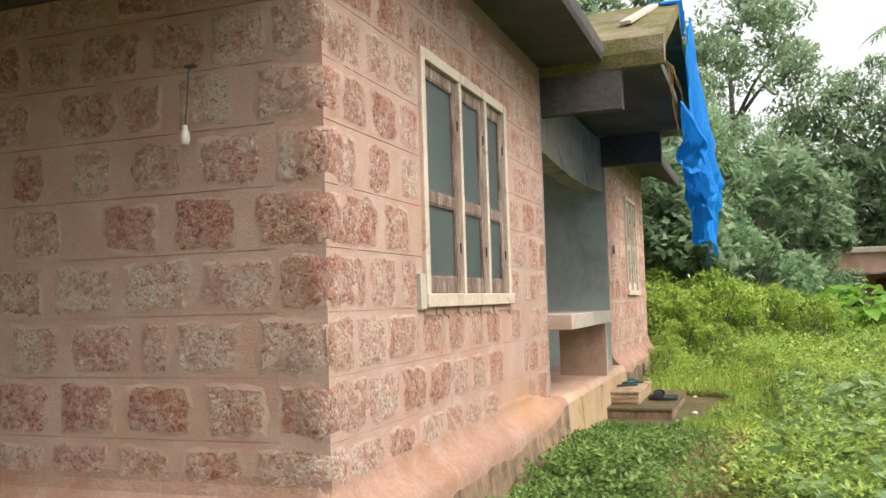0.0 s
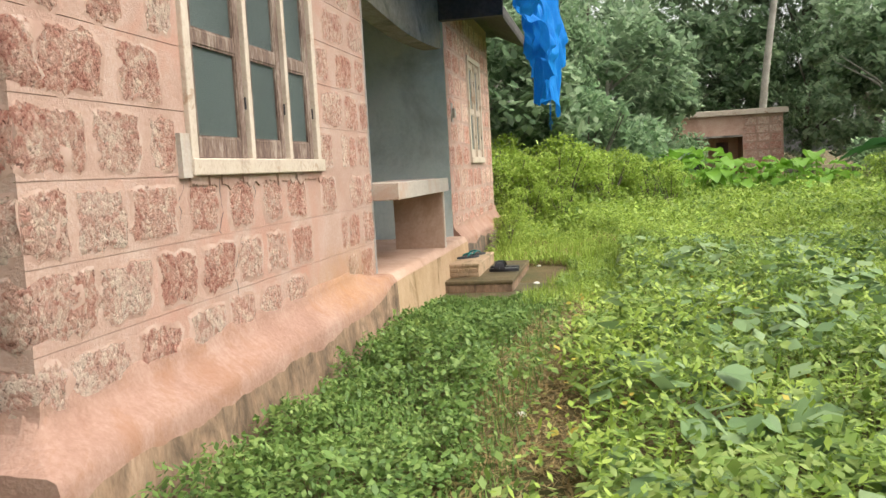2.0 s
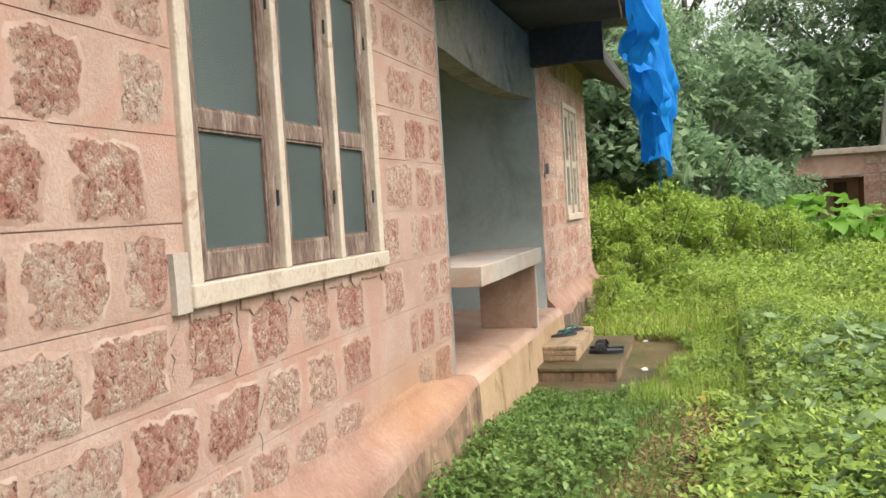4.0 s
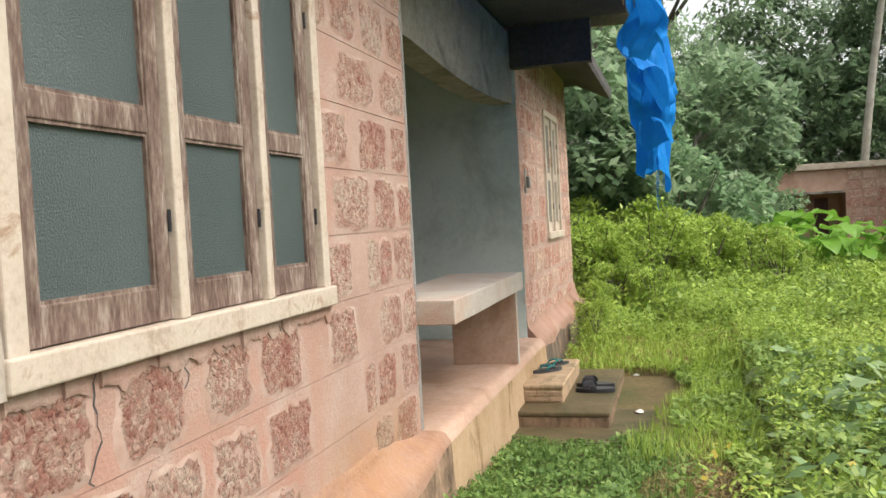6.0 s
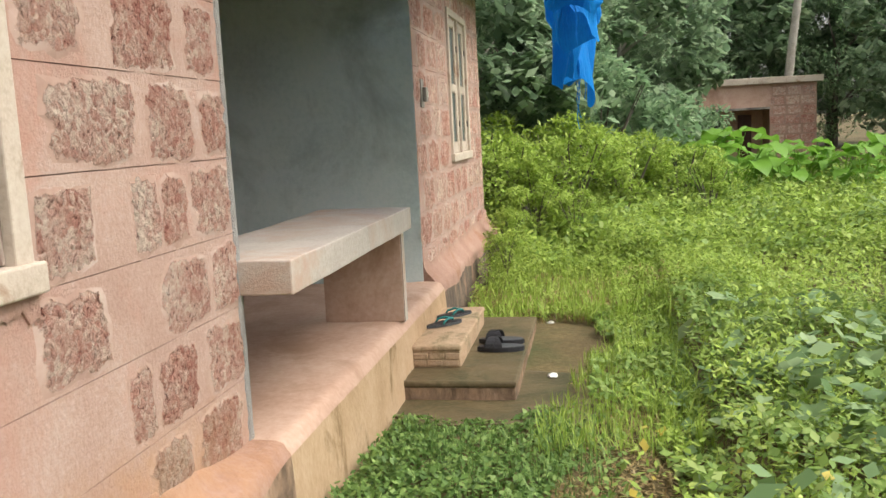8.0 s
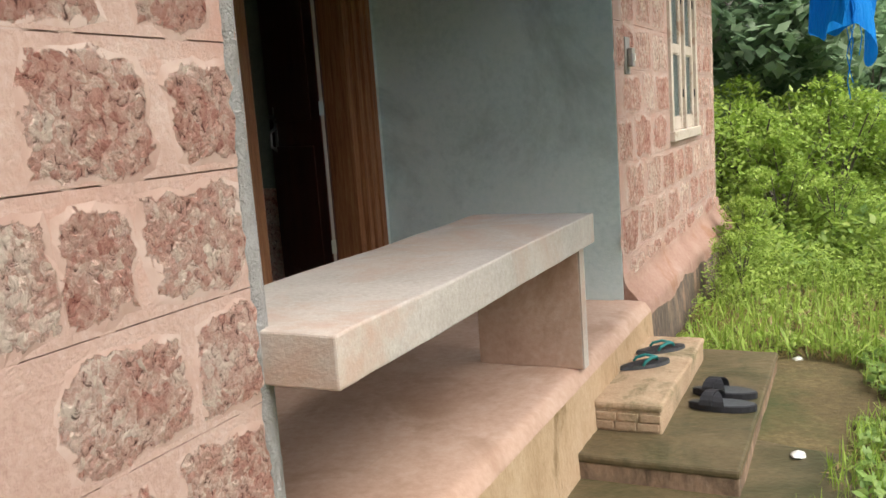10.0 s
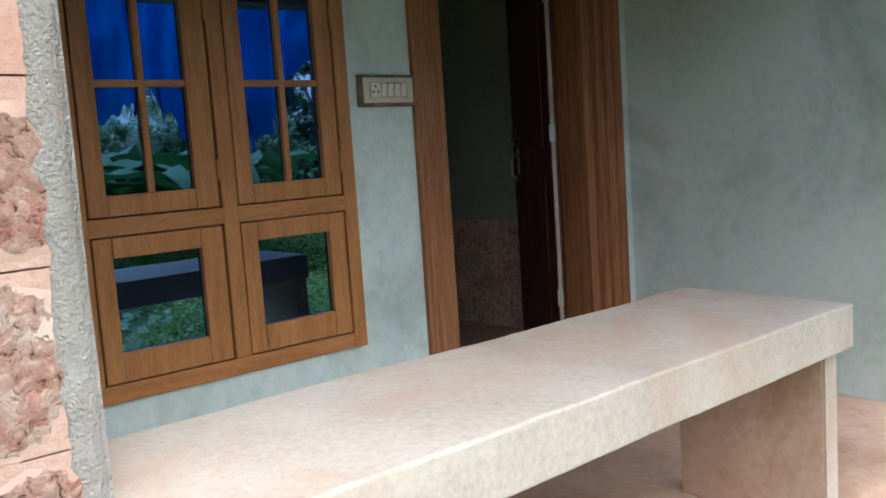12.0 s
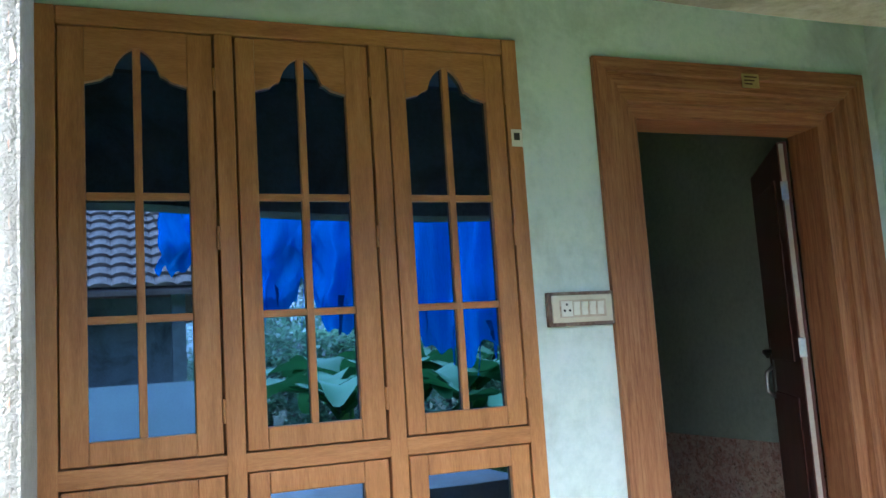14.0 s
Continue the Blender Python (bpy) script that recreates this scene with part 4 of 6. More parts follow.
# ---- bench ----
bench = empty("verandah_bench", "long cement slab bench with a dusty top", "bench", at=(0, 0, Z_FLOOR))
zb = -Z_FLOOR
o = weathered("seat", boxes((-0.33, 0.194, 3.688, 5.61, 1.012 + zb, 1.133 + zb), bevel=0.006), M_BENCH, bench, 0.0042, 0.06)
o = weathered("leg", boxes((-0.315, 0.139, 5.54, 5.605, 0.0, 1.012 + zb), bevel=0.004), M_FLOOR, bench, 0.002, 0.15)
o["label"] = "reddish cement upright"
part("leg_edge", boxes((0.1395, 0.146, 5.541, 5.604, 0.0, 1.011 + zb)), M_BENCH, bench, "pale cement front edge")

# ---- steps, apron ----
sp = empty("upper_step", "worn cement step block beside the verandah", "step", at=(0.28, 6.18, 0.212))
weathered("block", boxes((-0.146, 0.146, -0.538, 0.535, -0.004, 0.09), bevel=0.006), M_STEP, sp, 0.006, 0.08)
weathered("tread", boxes((-0.152, 0.152, -0.545, 0.54, 0.088, 0.121), bevel=0.012), M_STEP, sp, 0.005, 0.08)
for row in range(2):
    for col in range(3):
        part("brick", boxes((-0.138 + 0.093 * col + 0.012 * row, -0.052 + 0.093 * col + 0.01 * row, -0.547, -0.53, 0.008 + 0.038 * row, 0.041 + 0.038 * row), bevel=0.004), M_STEP, sp)
sp = empty("lower_step", "wide mossy cement step with a dark edge", "step", at=(0.43, 6.2, 0.10))
weathered("block", boxes((-0.329, 0.329, -0.828, 0.75, -0.08, 0.075), bevel=0.006), M_SKIRT, sp, 0.006, 0.08)
weathered("tread", boxes((-0.335, 0.335, -0.835, 0.75, 0.073, 0.110), bevel=0.012), M_APRON, sp, 0.005, 0.08)
bm = bmesh.new()
pts = []
for i in range(40):
    a = i / 40 * 2 * math.pi
    r = 1 + 0.10 * noise.noise(Vector((math.cos(a) * 1.7, math.sin(a) * 1.7, 4.0)))
    c, s_ = math.cos(a), math.sin(a)
    k = (abs(c) ** 4 + abs(s_) ** 4) ** -0.25
    pts.append((0.66 + 0.62 * k * c * r, 6.1 + 1.15 * k * s_ * r))
prism(bm, pts, 'z', -0.1, 0.105)
tagged(part("pavement_apron", bm, M_APRON), "damp mossy cement apron in front of the steps", "pavement", kind="structure")


# ---- footwear ----
def foot_outline(length, width):
    pts = []
    for i in range(20):
        a = 2 * math.pi * i / 20
        c, s_ = math.cos(a), math.sin(a)
        w = width * (0.40 + 0.10 * c) * (1 - 0.12 * math.cos(2 * a))
        pts.append((length / 2 * c, w * s_ + 0.006 * math.sin(a + 1)))
    return pts


def strap(bm, points, width, thick=0.004):
    prev = None
    for p, w in zip(points, width):
        a = bm.verts.new((p[0] - w, p[1], p[2]))
        b = bm.verts.new((p[0] + w, p[1], p[2]))
        a2 = bm.verts.new((p[0] - w, p[1], p[2] + thick))
        b2 = bm.verts.new((p[0] + w, p[1], p[2] + thick))
        cur = (a, b, b2, a2)
        if prev:
            for i in range(4):
                bm.faces.new((prev[i], prev[(i + 1) % 4], cur[(i + 1) % 4], cur[i]))
        else:
            bm.faces.new(cur)
        prev = cur
    bm.faces.new(prev[::-1])


def flip_flop(m, mirror):
    ob = empty("flip_flop", "grey rubber flip-flop with teal straps on the step", "flip-flop", "flip-flops on the step")
    bm = bmesh.new()
    prism(bm, foot_outline(0.265, 0.10), 'z', 0.0, 0.016)
    part("sole", bm, M_GREYSOLE, ob, "grey rubber sole")
    bm = bmesh.new()
    prism(bm, [(x * 0.97, y * 0.95) for x, y in foot_outline(0.265, 0.10)], 'z', 0.0162, 0.019)
    part("footbed", bm, M_BLACK, ob, "dark worn footbed")
    bm = bmesh.new()
    for s_ in (-1, 1):
        tube(bm, [(0.07, 0.004 * mirror, 0.018), (0.06, 0.006 * s_, 0.036), (0.02, 0.028 * s_, 0.044), (-0.02, 0.043 * s_, 0.034), (-0.035, 0.045 * s_, 0.016)],
             [0.006, 0.007, 0.008, 0.008, 0.007], 6)
    part("strap", bm, M_TEAL, ob, "teal rubber thong strap", smooth=True)
    ob.matrix_basis = m
    return ob


flip_flop(pose(0.245, 6.17, 0.334, 0, 0, 42), 1)
flip_flop(pose(0.265, 6.43, 0.334, 0, 0, 38), -1)


def sandal(m):
    ob = empty("sandal", "black slip-on sandal with broad crossed straps on the step", "sandal", "sandals on the step")
    bm = bmesh.new()
    prism(bm, foot_outline(0.285, 0.115), 'z', 0.0, 0.026)
    part("sole", bm, M_BLACK, ob, "thick black sole")
    bm = bmesh.new()
    prism(bm, [(x * 0.95, y * 0.93) for x, y in foot_outline(0.285, 0.115)], 'z', 0.0262, 0.030)
    part("footbed", bm, M_GREYSOLE, ob, "worn grey footbed")
    for d in (-1, 1):
        bm = bmesh.new()
        pts, ws = [], []
        for i in range(9):
            t = i / 8
            a = math.pi * t
            pts.append((-0.04 + d * 0.028 * math.cos(a), 0.054 * math.cos(a), 0.022 + 0.055 * math.sin(a) + (0.004 if d > 0 else 0)))
            ws.append(0.024)
        strap(bm, pts, ws)
        part("strap", bm, M_BLACK, ob, "black strap")
    ob.matrix_basis = m
    return ob


sandal(pose(0.615, 6.0, 0.214, 0, 0, 2))
sandal(pose(0.60, 6.18, 0.214, 0, 0, -3))

for i, (x, y, z, r) in enumerate(((0.93, 5.8, 0.106, 20), (0.62, 7.12, 0.10, 70), (0.85, 7.16, 0.106, 10), (1.19, 1.7, 0.06, 0))):
    lt = empty("paper_scrap", "small crumpled pale scrap lying on the ground", "litter", "scraps on the ground", (x, y, z))
    bm = bmesh.new()
    bmesh.ops.create_icosphere(bm, subdivisions=2, radius=0.03)
    for v in bm.verts:
        v.co += noise.noise_vector(v.co * 40 + Vector((i, 0, 0))) * 0.014
        v.co.z = max(v.co.z * 0.45 + 0.01, 0)
    part("scrap", bm, M_SWITCH, lt)
    lt.rotation_euler = (0, 0, radians(r))


# ---- tarpaulin hung from the porch roof ----
def tarpaulin():
    ob = empty("tarpaulin", "torn bright blue plastic tarpaulin hanging from the porch roof", "tarpaulin", at=(0, 0, 0))
    bm = bmesh.new()
    nu, nv = 220, 36
    def interp(t, table):
        for (a, p), (b, q) in zip(table, table[1:]):
            if t <= b:
                k = (t - a) / (b - a)
                k = k * k * (3 - 2 * k)
                return p + (q - p) * k
        return table[-1][1]
    top = [(0, 2.80), (0.25, 2.62), (0.45, 2.95), (0.6, 3.95), (0.75, 3.9), (1.0, 3.45)]
    low = [(0, 2.40), (0.2, 2.12), (0.4, 2.02), (0.56, 2.0), (0.66, 1.84), (0.70, 1.80), (0.745, 1.58), (0.79, 1.84), (0.9, 2.05), (1.0, 2.3)]
    grid = []
    for i in range(nu + 1):
        u = i / nu
        y = 4.1 + 2.55 * u
        zt, zl = interp(u, top), interp(u, low)
        zl += -0.08 * math.sin(u * 30 + 1.3) + 0.12 * noise.noise(Vector((u * 14, 2.0, 0))) + 0.16 * abs(noise.noise(Vector((u * 31, 5.0, 0)))) - 0.05
        col = []
        for j in range(nv + 1):
            v = j / nv
            z = zt + (zl - zt) * v
            fold = 0.125 * math.sin(u * 34 + 1.3 * v + 1.5 * noise.noise(Vector((u * 5, v * 2, 3.0)))) * (0.35 + 0.65 * v) + 0.04 * math.sin(u * 79 + v * 2) + 0.02 * math.sin(u * 151 + v * 4) + 0.05 * noise.noise(Vector((u * 9, v * 4, 1.0)))
            x = 1.05 + 0.06 * min(v * 2, 1) + fold * min(0.3 + v, 1.0) * (0.75 if v > 0.85 else 0.95)
            col.append(bm.verts.new((x, y + 0.05 * noise.noise(Vector((u * 9, v * 6, 8.0))), z)))
        grid.append(col)
    for i in range(nu):
        for j in range(nv):
            bm.faces.new((grid[i][j], grid[i + 1][j], grid[i + 1][j + 1], grid[i][j + 1]))
    sheet = part("sheet", bm, M_TARP, ob, smooth=True)
    # fold thrown over the ridge end
    bm = bmesh.new()
    rows = []
    for i in range(13):
        t = i / 12
        y = RY - 0.15 + 0.65 * t
        roof = RZ + 0.055 - abs(y - RY) * 0.44
        rows.append([bm.verts.new((0.70 + 0.32 * k / 6 + 0.03 * noise.noise(Vector((t * 5, k, 0))), y, roof + 0.015 * noise.noise(Vector((t * 7, k * 0.7, 2))) + 0.012)) for k in range(7)])
    for r, s_ in zip(rows, rows[1:]):
        for k in range(6):
            bm.faces.new((r[k], r[k + 1], s_[k + 1], s_[k]))
    part("overlap", bm, M_TARP, ob, smooth=True)
    r = random.Random(5)
    for k in range(26):
        bm = bmesh.new()
        y = 4.7 + 0.07 * k + r.uniform(-0.02, 0.02)
        z = interp((y - 4.1) / 2.55, low) + 0.10
        L = r.uniform(0.10, 0.30)
        w = r.choice((0.003, 0.005, 0.012, 0.02))
        x = 1.08 + r.uniform(-0.05, 0.07)
        dx, dy = r.uniform(-0.03, 0.03), r.uniform(-0.03, 0.03)
        prev = None
        for t in range(5):
            c = Vector((x + dx * t / 4 + 0.008 * math.sin(t * 2 + k), y + dy * t / 4, z - L * t / 4))
            ww = w * (1 - 0.16 * t)
            cur = [bm.verts.new(c + Vector((a * 0.002, b * ww, 0))) for a, b in ((-1, -1), (1, -1), (1, 1), (-1, 1))]
            if prev:
                for q in range(4):
                    bm.faces.new((prev[q], prev[(q + 1) % 4], cur[(q + 1) % 4], cur[q]))
            prev = cur
        part("strand", bm, M_TARP, ob)
    return ob


tarpaulin()
dc = empty("dry_creeper", "dry pale creeper stem hanging from the porch roof edge", "creeper", at=(0.985, 3.74, 3.06))
r_ = random.Random(9)
for k_ in range(5):
    bm = bmesh.new()
    p_ = Vector((0.01 * k_, 0.05 * k_, -0.01))
    pts_ = [p_.copy()]
    for _ in range(7):
        p_ = p_ + Vector((r_.uniform(-0.015, 0.02), r_.uniform(0.02, 0.12), -r_.uniform(0.03, 0.12)))
        pts_.append(p_.copy())
    tube(bm, pts_, [0.006 - 0.0005 * q for q in range(8)], 5)
    part("stem", bm, M_DRY, dc)
wb = empty("roof_batten", "pale weathered batten lying on the porch roof", "batten", at=(0.70, 4.75, 3.745))
part("batten", boxes((-0.05, 0.05, -0.55, 0.55, 0.0, 0.035), bevel=0.006), M_CREAM, wb)
wb.rotation_euler = (radians(23.5), 0, radians(-8))

# ---- plants ----
rng = np.random.default_rng(7)


def leaf_mesh(name, pos, size, width, up, material, droop=0.0, fold=0.18):
    """Many four-cornered folded leaves; pos N x 3, size N, up: mean rise of the leaf from flat."""
    n = len(pos)
    az = rng.uniform(0, 2 * np.pi, n)
    el = up + rng.normal(0, 0.45, n)
    d = np.stack([np.cos(az) * np.cos(el), np.sin(az) * np.cos(el), np.sin(el) - droop], 1)
    side = np.stack([-np.sin(az), np.cos(az), rng.normal(0, 0.25, n)], 1)
    nrm = np.cross(d, side)
    s = size[:, None]
    base = pos - d * s * 0.5
    tip = pos + d * s * 0.5
    mid = pos + d * s * 0.02 - nrm * s * fold
    le = mid + side * s * width * 0.5 + nrm * s * fold
    ri = mid - side * s * width * 0.5 + nrm * s * fold
    verts = np.stack([base, le, tip, ri], 1).reshape(-1, 3)
    idx = np.arange(n)[:, None] * 4
    tris = np.concatenate([idx + np.array([0, 1, 2]), idx + np.array([0, 2, 3])], 1).reshape(-1)
    me = bpy.data.meshes.new(name)
    me.vertices.add(4 * n)
    me.vertices.foreach_set("co", verts.astype(np.float32).ravel())
    me.loops.add(6 * n)
    me.loops.foreach_set("vertex_index", tris.astype(np.int32))
    me.polygons.add(2 * n)
    me.polygons.foreach_set("loop_start", np.arange(0, 6 * n, 3, dtype=np.int32))
    me.update(calc_edges=True)
    me.materials.append(material)
    return me


def noise2(x, y, f, seed):
    """Cheap smooth noise for arrays, about -1 to 1."""
    v = np.zeros_like(x)
    r = np.random.default_rng(seed)
    for k in range(6):
        a = r.uniform(0, 2 * np.pi)
        ff = f * r.uniform(0.6, 1.8)
        v += np.sin((x * np.cos(a) + y * np.sin(a)) * ff * 2 * np.pi + r.uniform(0, 6))
    return v / 3.0


def gz(x, y):
    return np.array([ground_z(float(a), float(b)) for a, b in zip(x, y)])


def on_apron(x, y):
    edge = 1.16 + 0.10 * np.sin(y * 4.1) + 0.05 * np.sin(y * 11)
    front = 5.12 + 0.10 * np.sin(x * 7) + 0.25 * (x - 0.6)
    return (x > -0.1) & (x < edge) & (y > front) & (y < 7.08 + 0.07 * np.sin(x * 9))


def cover(name, n, x0, x1, y0, y1, h0, h1, s0, s1, width, material, label, up=0.25, keep=None, seed=1, category="weeds"):
    """A low mat of leaves on the ground, with mounds."""
    x = rng.uniform(x0, x1, n)
    y = rng.uniform(y0, y1, n)
    ok = (x > 0.19) | (y < -0.25) | (y > 10.4)
    ok &= ~on_apron(x, y)
    if keep is not None:
        ok &= keep(x, y)
    x, y = x[ok], y[ok]
    mound = np.clip(0.55 + 0.45 * noise2(x, y, 0.8, seed) + 0.25 * noise2(x, y, 2.5, seed + 1), 0.12, 1.5)
    h = (h0 + (h1 - h0) * mound) * np.where(x < 1.7, np.clip((np.abs(y - 6.1) - 0.6) / 2.2, 0.3, 1), 1.0)
    z = gz(x, y) + h * rng.uniform(0, 1, len(x)) ** 0.45
    size = rng.uniform(s0, s1, len(x)) * rng.uniform(0.7, 1.2, len(x))
    ob = new(name, leaf_mesh(name, np.stack([x, y, z], 1), size, width, up, material))
    return tagged(ob, label, category, kind="stuff")


def off_path(x, y):
    c = 1.22 + 0.06 * np.sin(y * 1.7)
    d = np.abs(x - c)
    return (d > 0.21 + 0.05 * np.sin(y * 5)) | (rng.uniform(0, 1, len(x)) < 0.12) | (y > 5.2) | (y < -0.5)


cover("creepers", 52000, 0.12, 1.3, -3.4, 5.2, 0.03, 0.20, 0.022, 0.048, 0.62, M_CREEP, "low dense dark-green creeping weeds beside the plinth", keep=off_path, seed=3)
cover("field_weeds", 90000, 1.15, 5.2, -3.4, 7.5, 0.06, 0.34, 0.03, 0.065, 0.55, M_WEED, "tangled knee-high green weeds", keep=off_path, seed=5)
cover("field_weeds_light", 90000, 1.3, 6.5, -2.0, 10.0, 0.10, 0.40, 0.03, 0.06, 0.4, M_LIME, "yellow-green weeds in the open field", keep=off_path, seed=8)
cover("far_weeds", 80000, 0.2, 9.0, 9.2, 17.0, 0.10, 0.50, 0.045, 0.10, 0.5, M_LIME, "sunlit yellow-green weeds", seed=11)
cover("far_weeds_dark", 40000, 0.2, 12.0, 9.0, 19.0, 0.10, 0.50, 0.05, 0.11, 0.55, M_WEED, "green weeds in the open field", seed=13)
cover("house_end_weeds", 42000, 0.1, 2.4, 7.1, 12.0, 0.06, 0.46, 0.018, 0.046, 0.42, M_LIME, "tall weeds by the end of the house", seed=17)
cover("side_weeds", 16000, -4.5, 1.5, -4.5, -0.3, 0.03, 0.18, 0.03, 0.06, 0.6, M_CREEP, "low weeds by the side wall", seed=19)
cover("right_weeds", 40000, 5.0, 10.0, -3.0, 10.0, 0.10, 0.45, 0.06, 0.12, 0.5, M_WEED, "green weeds in the open yard", seed=21)
cover("broad_weeds", 1500, 1.55, 5.0, -1.5, 6.5, 0.14, 0.36, 0.08, 0.17, 0.85, M_BIGLEAF, "broad pale-green leaves among the weeds", up=0.1, seed=23)
cover("skirt_weeds", 7000, 0.19, 0.42, -0.3, 5.0, 0.06, 0.26, 0.02, 0.045, 0.5, M_CREEP, "weeds pressed up against the plinth", up=0.5, seed=25)


def lobed_leaves(name, n, x0, x1, y0, y1, h0, h1, s0, s1, material, label, seed):
    """Broad five-lobed leaves held nearly level above the weeds."""
    r = np.random.default_rng(seed)
    x, y = r.uniform(x0, x1, n), r.uniform(y0, y1, n)
    ok = (noise2(x, y, 0.5, seed) > -0.25) & off_path(x, y) & ~on_apron(x, y)
    x, y = x[ok], y[ok]
    z = gz(x, y) + r.uniform(h0, h1, len(x))
    outline = [(0.10, -0.10), (0.34, -0.20), (0.44, 0.02), (0.46, 0.20), (0.28, 0.42), (0.0, 0.62), (-0.28, 0.42), (-0.46, 0.20), (-0.44, 0.02), (-0.34, -0.20), (-0.10, -0.10)]
    verts, faces = [], []
    for px, py, pz in zip(x, y, z):
        s = r.uniform(s0, s1)
        m = Matrix.Translation((px, py, pz)) @ Matrix.Rotation(r.uniform(0, 6.28), 4, 'Z') @ Matrix.Rotation(r.normal(-0.25, 0.3), 4, 'X') @ Matrix.Rotation(r.normal(0, 0.25), 4, 'Y')
        b = len(verts)
        verts.append(tuple(m @ Vector((0, 0.12 * s, -0.03 * s))))
        for u, v in outline:
            verts.append(tuple(m @ Vector((u * s, v * s, (0.10 * abs(u) - 0.16 * v * v) * s))))
        k = len(outline)
        faces += [(b, b + 1 + q, b + 1 + (q + 1) % k) for q in range(k)]
    me = bpy.data.meshes.new(name)
    me.from_pydata(verts, [], faces)
    me.materials.append(material)
    return tagged(new(name, me), label, "weeds", kind="stuff")


lobed_leaves("lobed_weeds", 1500, 1.8, 4.6, -2.2, 6.8, 0.14, 0.34, 0.07, 0.17, M_BIGLEAF, "broad lobed pale-green leaves above the weeds", 41)
lobed_leaves("round_weeds", 1600, 1.8, 6.0, -1.5, 9.5, 0.14, 0.36, 0.04, 0.09, M_WEED, "small rounded green leaves above the weeds", 43)
cover("dead_stalks", 5000, 0.2, 1.9, 7.05, 8.3, 0.02, 0.26, 0.03, 0.07, 0.18, M_DRY, "brown dead stalks at the edge of the apron", up=0.6, seed=47, category="dry grass")
cover("dry_litter", 15000, 0.95, 1.5, -2.0, 6.0, 0.0, 0.04, 0.02, 0.06, 0.22, M_DRY, "dry straw and dead leaves on the trodden path", up=0.0, seed=27, category="dry grass")


def grass(name, n, x0, x1, y0, y1, h, material, label, seed):
    x = rng.uniform(x0, x1, n)
    y = rng.uniform(y0, y1, n)
    ok = ~on_apron(x, y)
    x, y = x[ok], y[ok]
    hh = h * rng.uniform(0.4, 1.0, len(x))
    pos = np.stack([x, y, gz(x, y) + hh * 0.45], 1)
    ob = new(name, leaf_mesh(name, pos, hh, 0.05, 1.15, material, fold=0.02))
    return tagged(ob, label, "grass", kind="stuff")


grass("grass", 9000, 0.25, 1.25, -3.0, 4.9, 0.13, M_CREEP, "thin green grass blades among the creepers", 1)
grass("verge_grass", 6000, 0.25, 2.6, 7.05, 10.5, 0.24, M_LIME, "pale green grass blades beyond the steps", 3)
grass("verge_grass_near", 5000, 0.9, 1.7, 4.6, 7.4, 0.14, M_LIME, "pale grass at the edge of the cement apron", 4)
cover("yellow_leaves", 120, 1.3, 2.6, 1.0, 5.0, 0.10, 0.28, 0.03, 0.065, 0.7, M_YELLOW, "yellowed leaves among the weeds", up=0.1, seed=31)
grass("tall_grass", 6000, 1.6, 6.0, -1.5, 12.0, 0.30, M_LIME, "thin yellow-green grass blades", 2)


def lumpy_crown(n_clump, per, centre, radii, clump_r, leaf, width, material, name, droop=0.25):
    """Leaves gathered in clumps over an uneven crown."""
    pts, sizes = [], []
    for _ in range(n_clump):
        v = rng.normal(0, 1, 3)
        v /= np.linalg.norm(v)
        r = rng.uniform(0.45, 1.0) ** 0.6
        c = np.array(centre) + v * np.array(radii) * r * rng.uniform(0.85, 1.12)
        k = clump_r * rng.uniform(0.6, 1.3)
        q = rng.normal(0, 1, (per, 3))
        q /= np.linalg.norm(q, axis=1)[:, None]
        q *= (rng.uniform(0.3, 1, per) ** 0.5)[:, None] * k * np.array([1, 1, 0.7])
        pts.append(c + q)
        sizes.append(rng.uniform(0.7, 1.25, per) * leaf)
    return leaf_mesh(name, np.concatenate(pts), np.concatenate(sizes), width, -0.15, material, droop=droop)


def tree(kind, height, spread, low, clumps, per, leaf, bark, label, width=0.34, trunk=0.16, leaves=None):
    ob = empty(kind, label, "tree", "trees behind the house")
    bm = bmesh.new()
    lean = rng.uniform(-0.25, 0.25, 2)
    stem = [(lean[0] * (i / 5) ** 2 + rng.uniform(-0.06, 0.06), lean[1] * (i / 5) ** 2, -0.3 + (height * 0.72 + 0.3) * i / 5) for i in range(6)]
    tube(bm, stem, [trunk * (1.25 - 0.9 * i / 5) for i in range(6)], 9)
    part("trunk", bm, bark, ob, smooth=True)
    for k in range(6):
        a = k * 2.4 + rng.uniform(-0.4, 0.4)
        b = Vector(stem[2 + k % 3])
        L = spread * rng.uniform(0.55, 0.85)
        bm = bmesh.new()
        tube(bm, [b, b + Vector((math.cos(a) * L * 0.4, math.sin(a) * L * 0.4, height * 0.10)), b + Vector((math.cos(a) * L, math.sin(a) * L, height * 0.22))],
             [trunk * 0.45, trunk * 0.3, trunk * 0.1], 6)
        part("limb", bm, bark, ob, smooth=True)
    me = lumpy_crown(clumps, per, (0, 0, (height + low) / 2), (spread, spread, (height - low) / 2), spread * 0.26, leaf, width, leaves or M_TREE, "crown")
    c = new("crown", me)
    c.parent = ob
    return ob


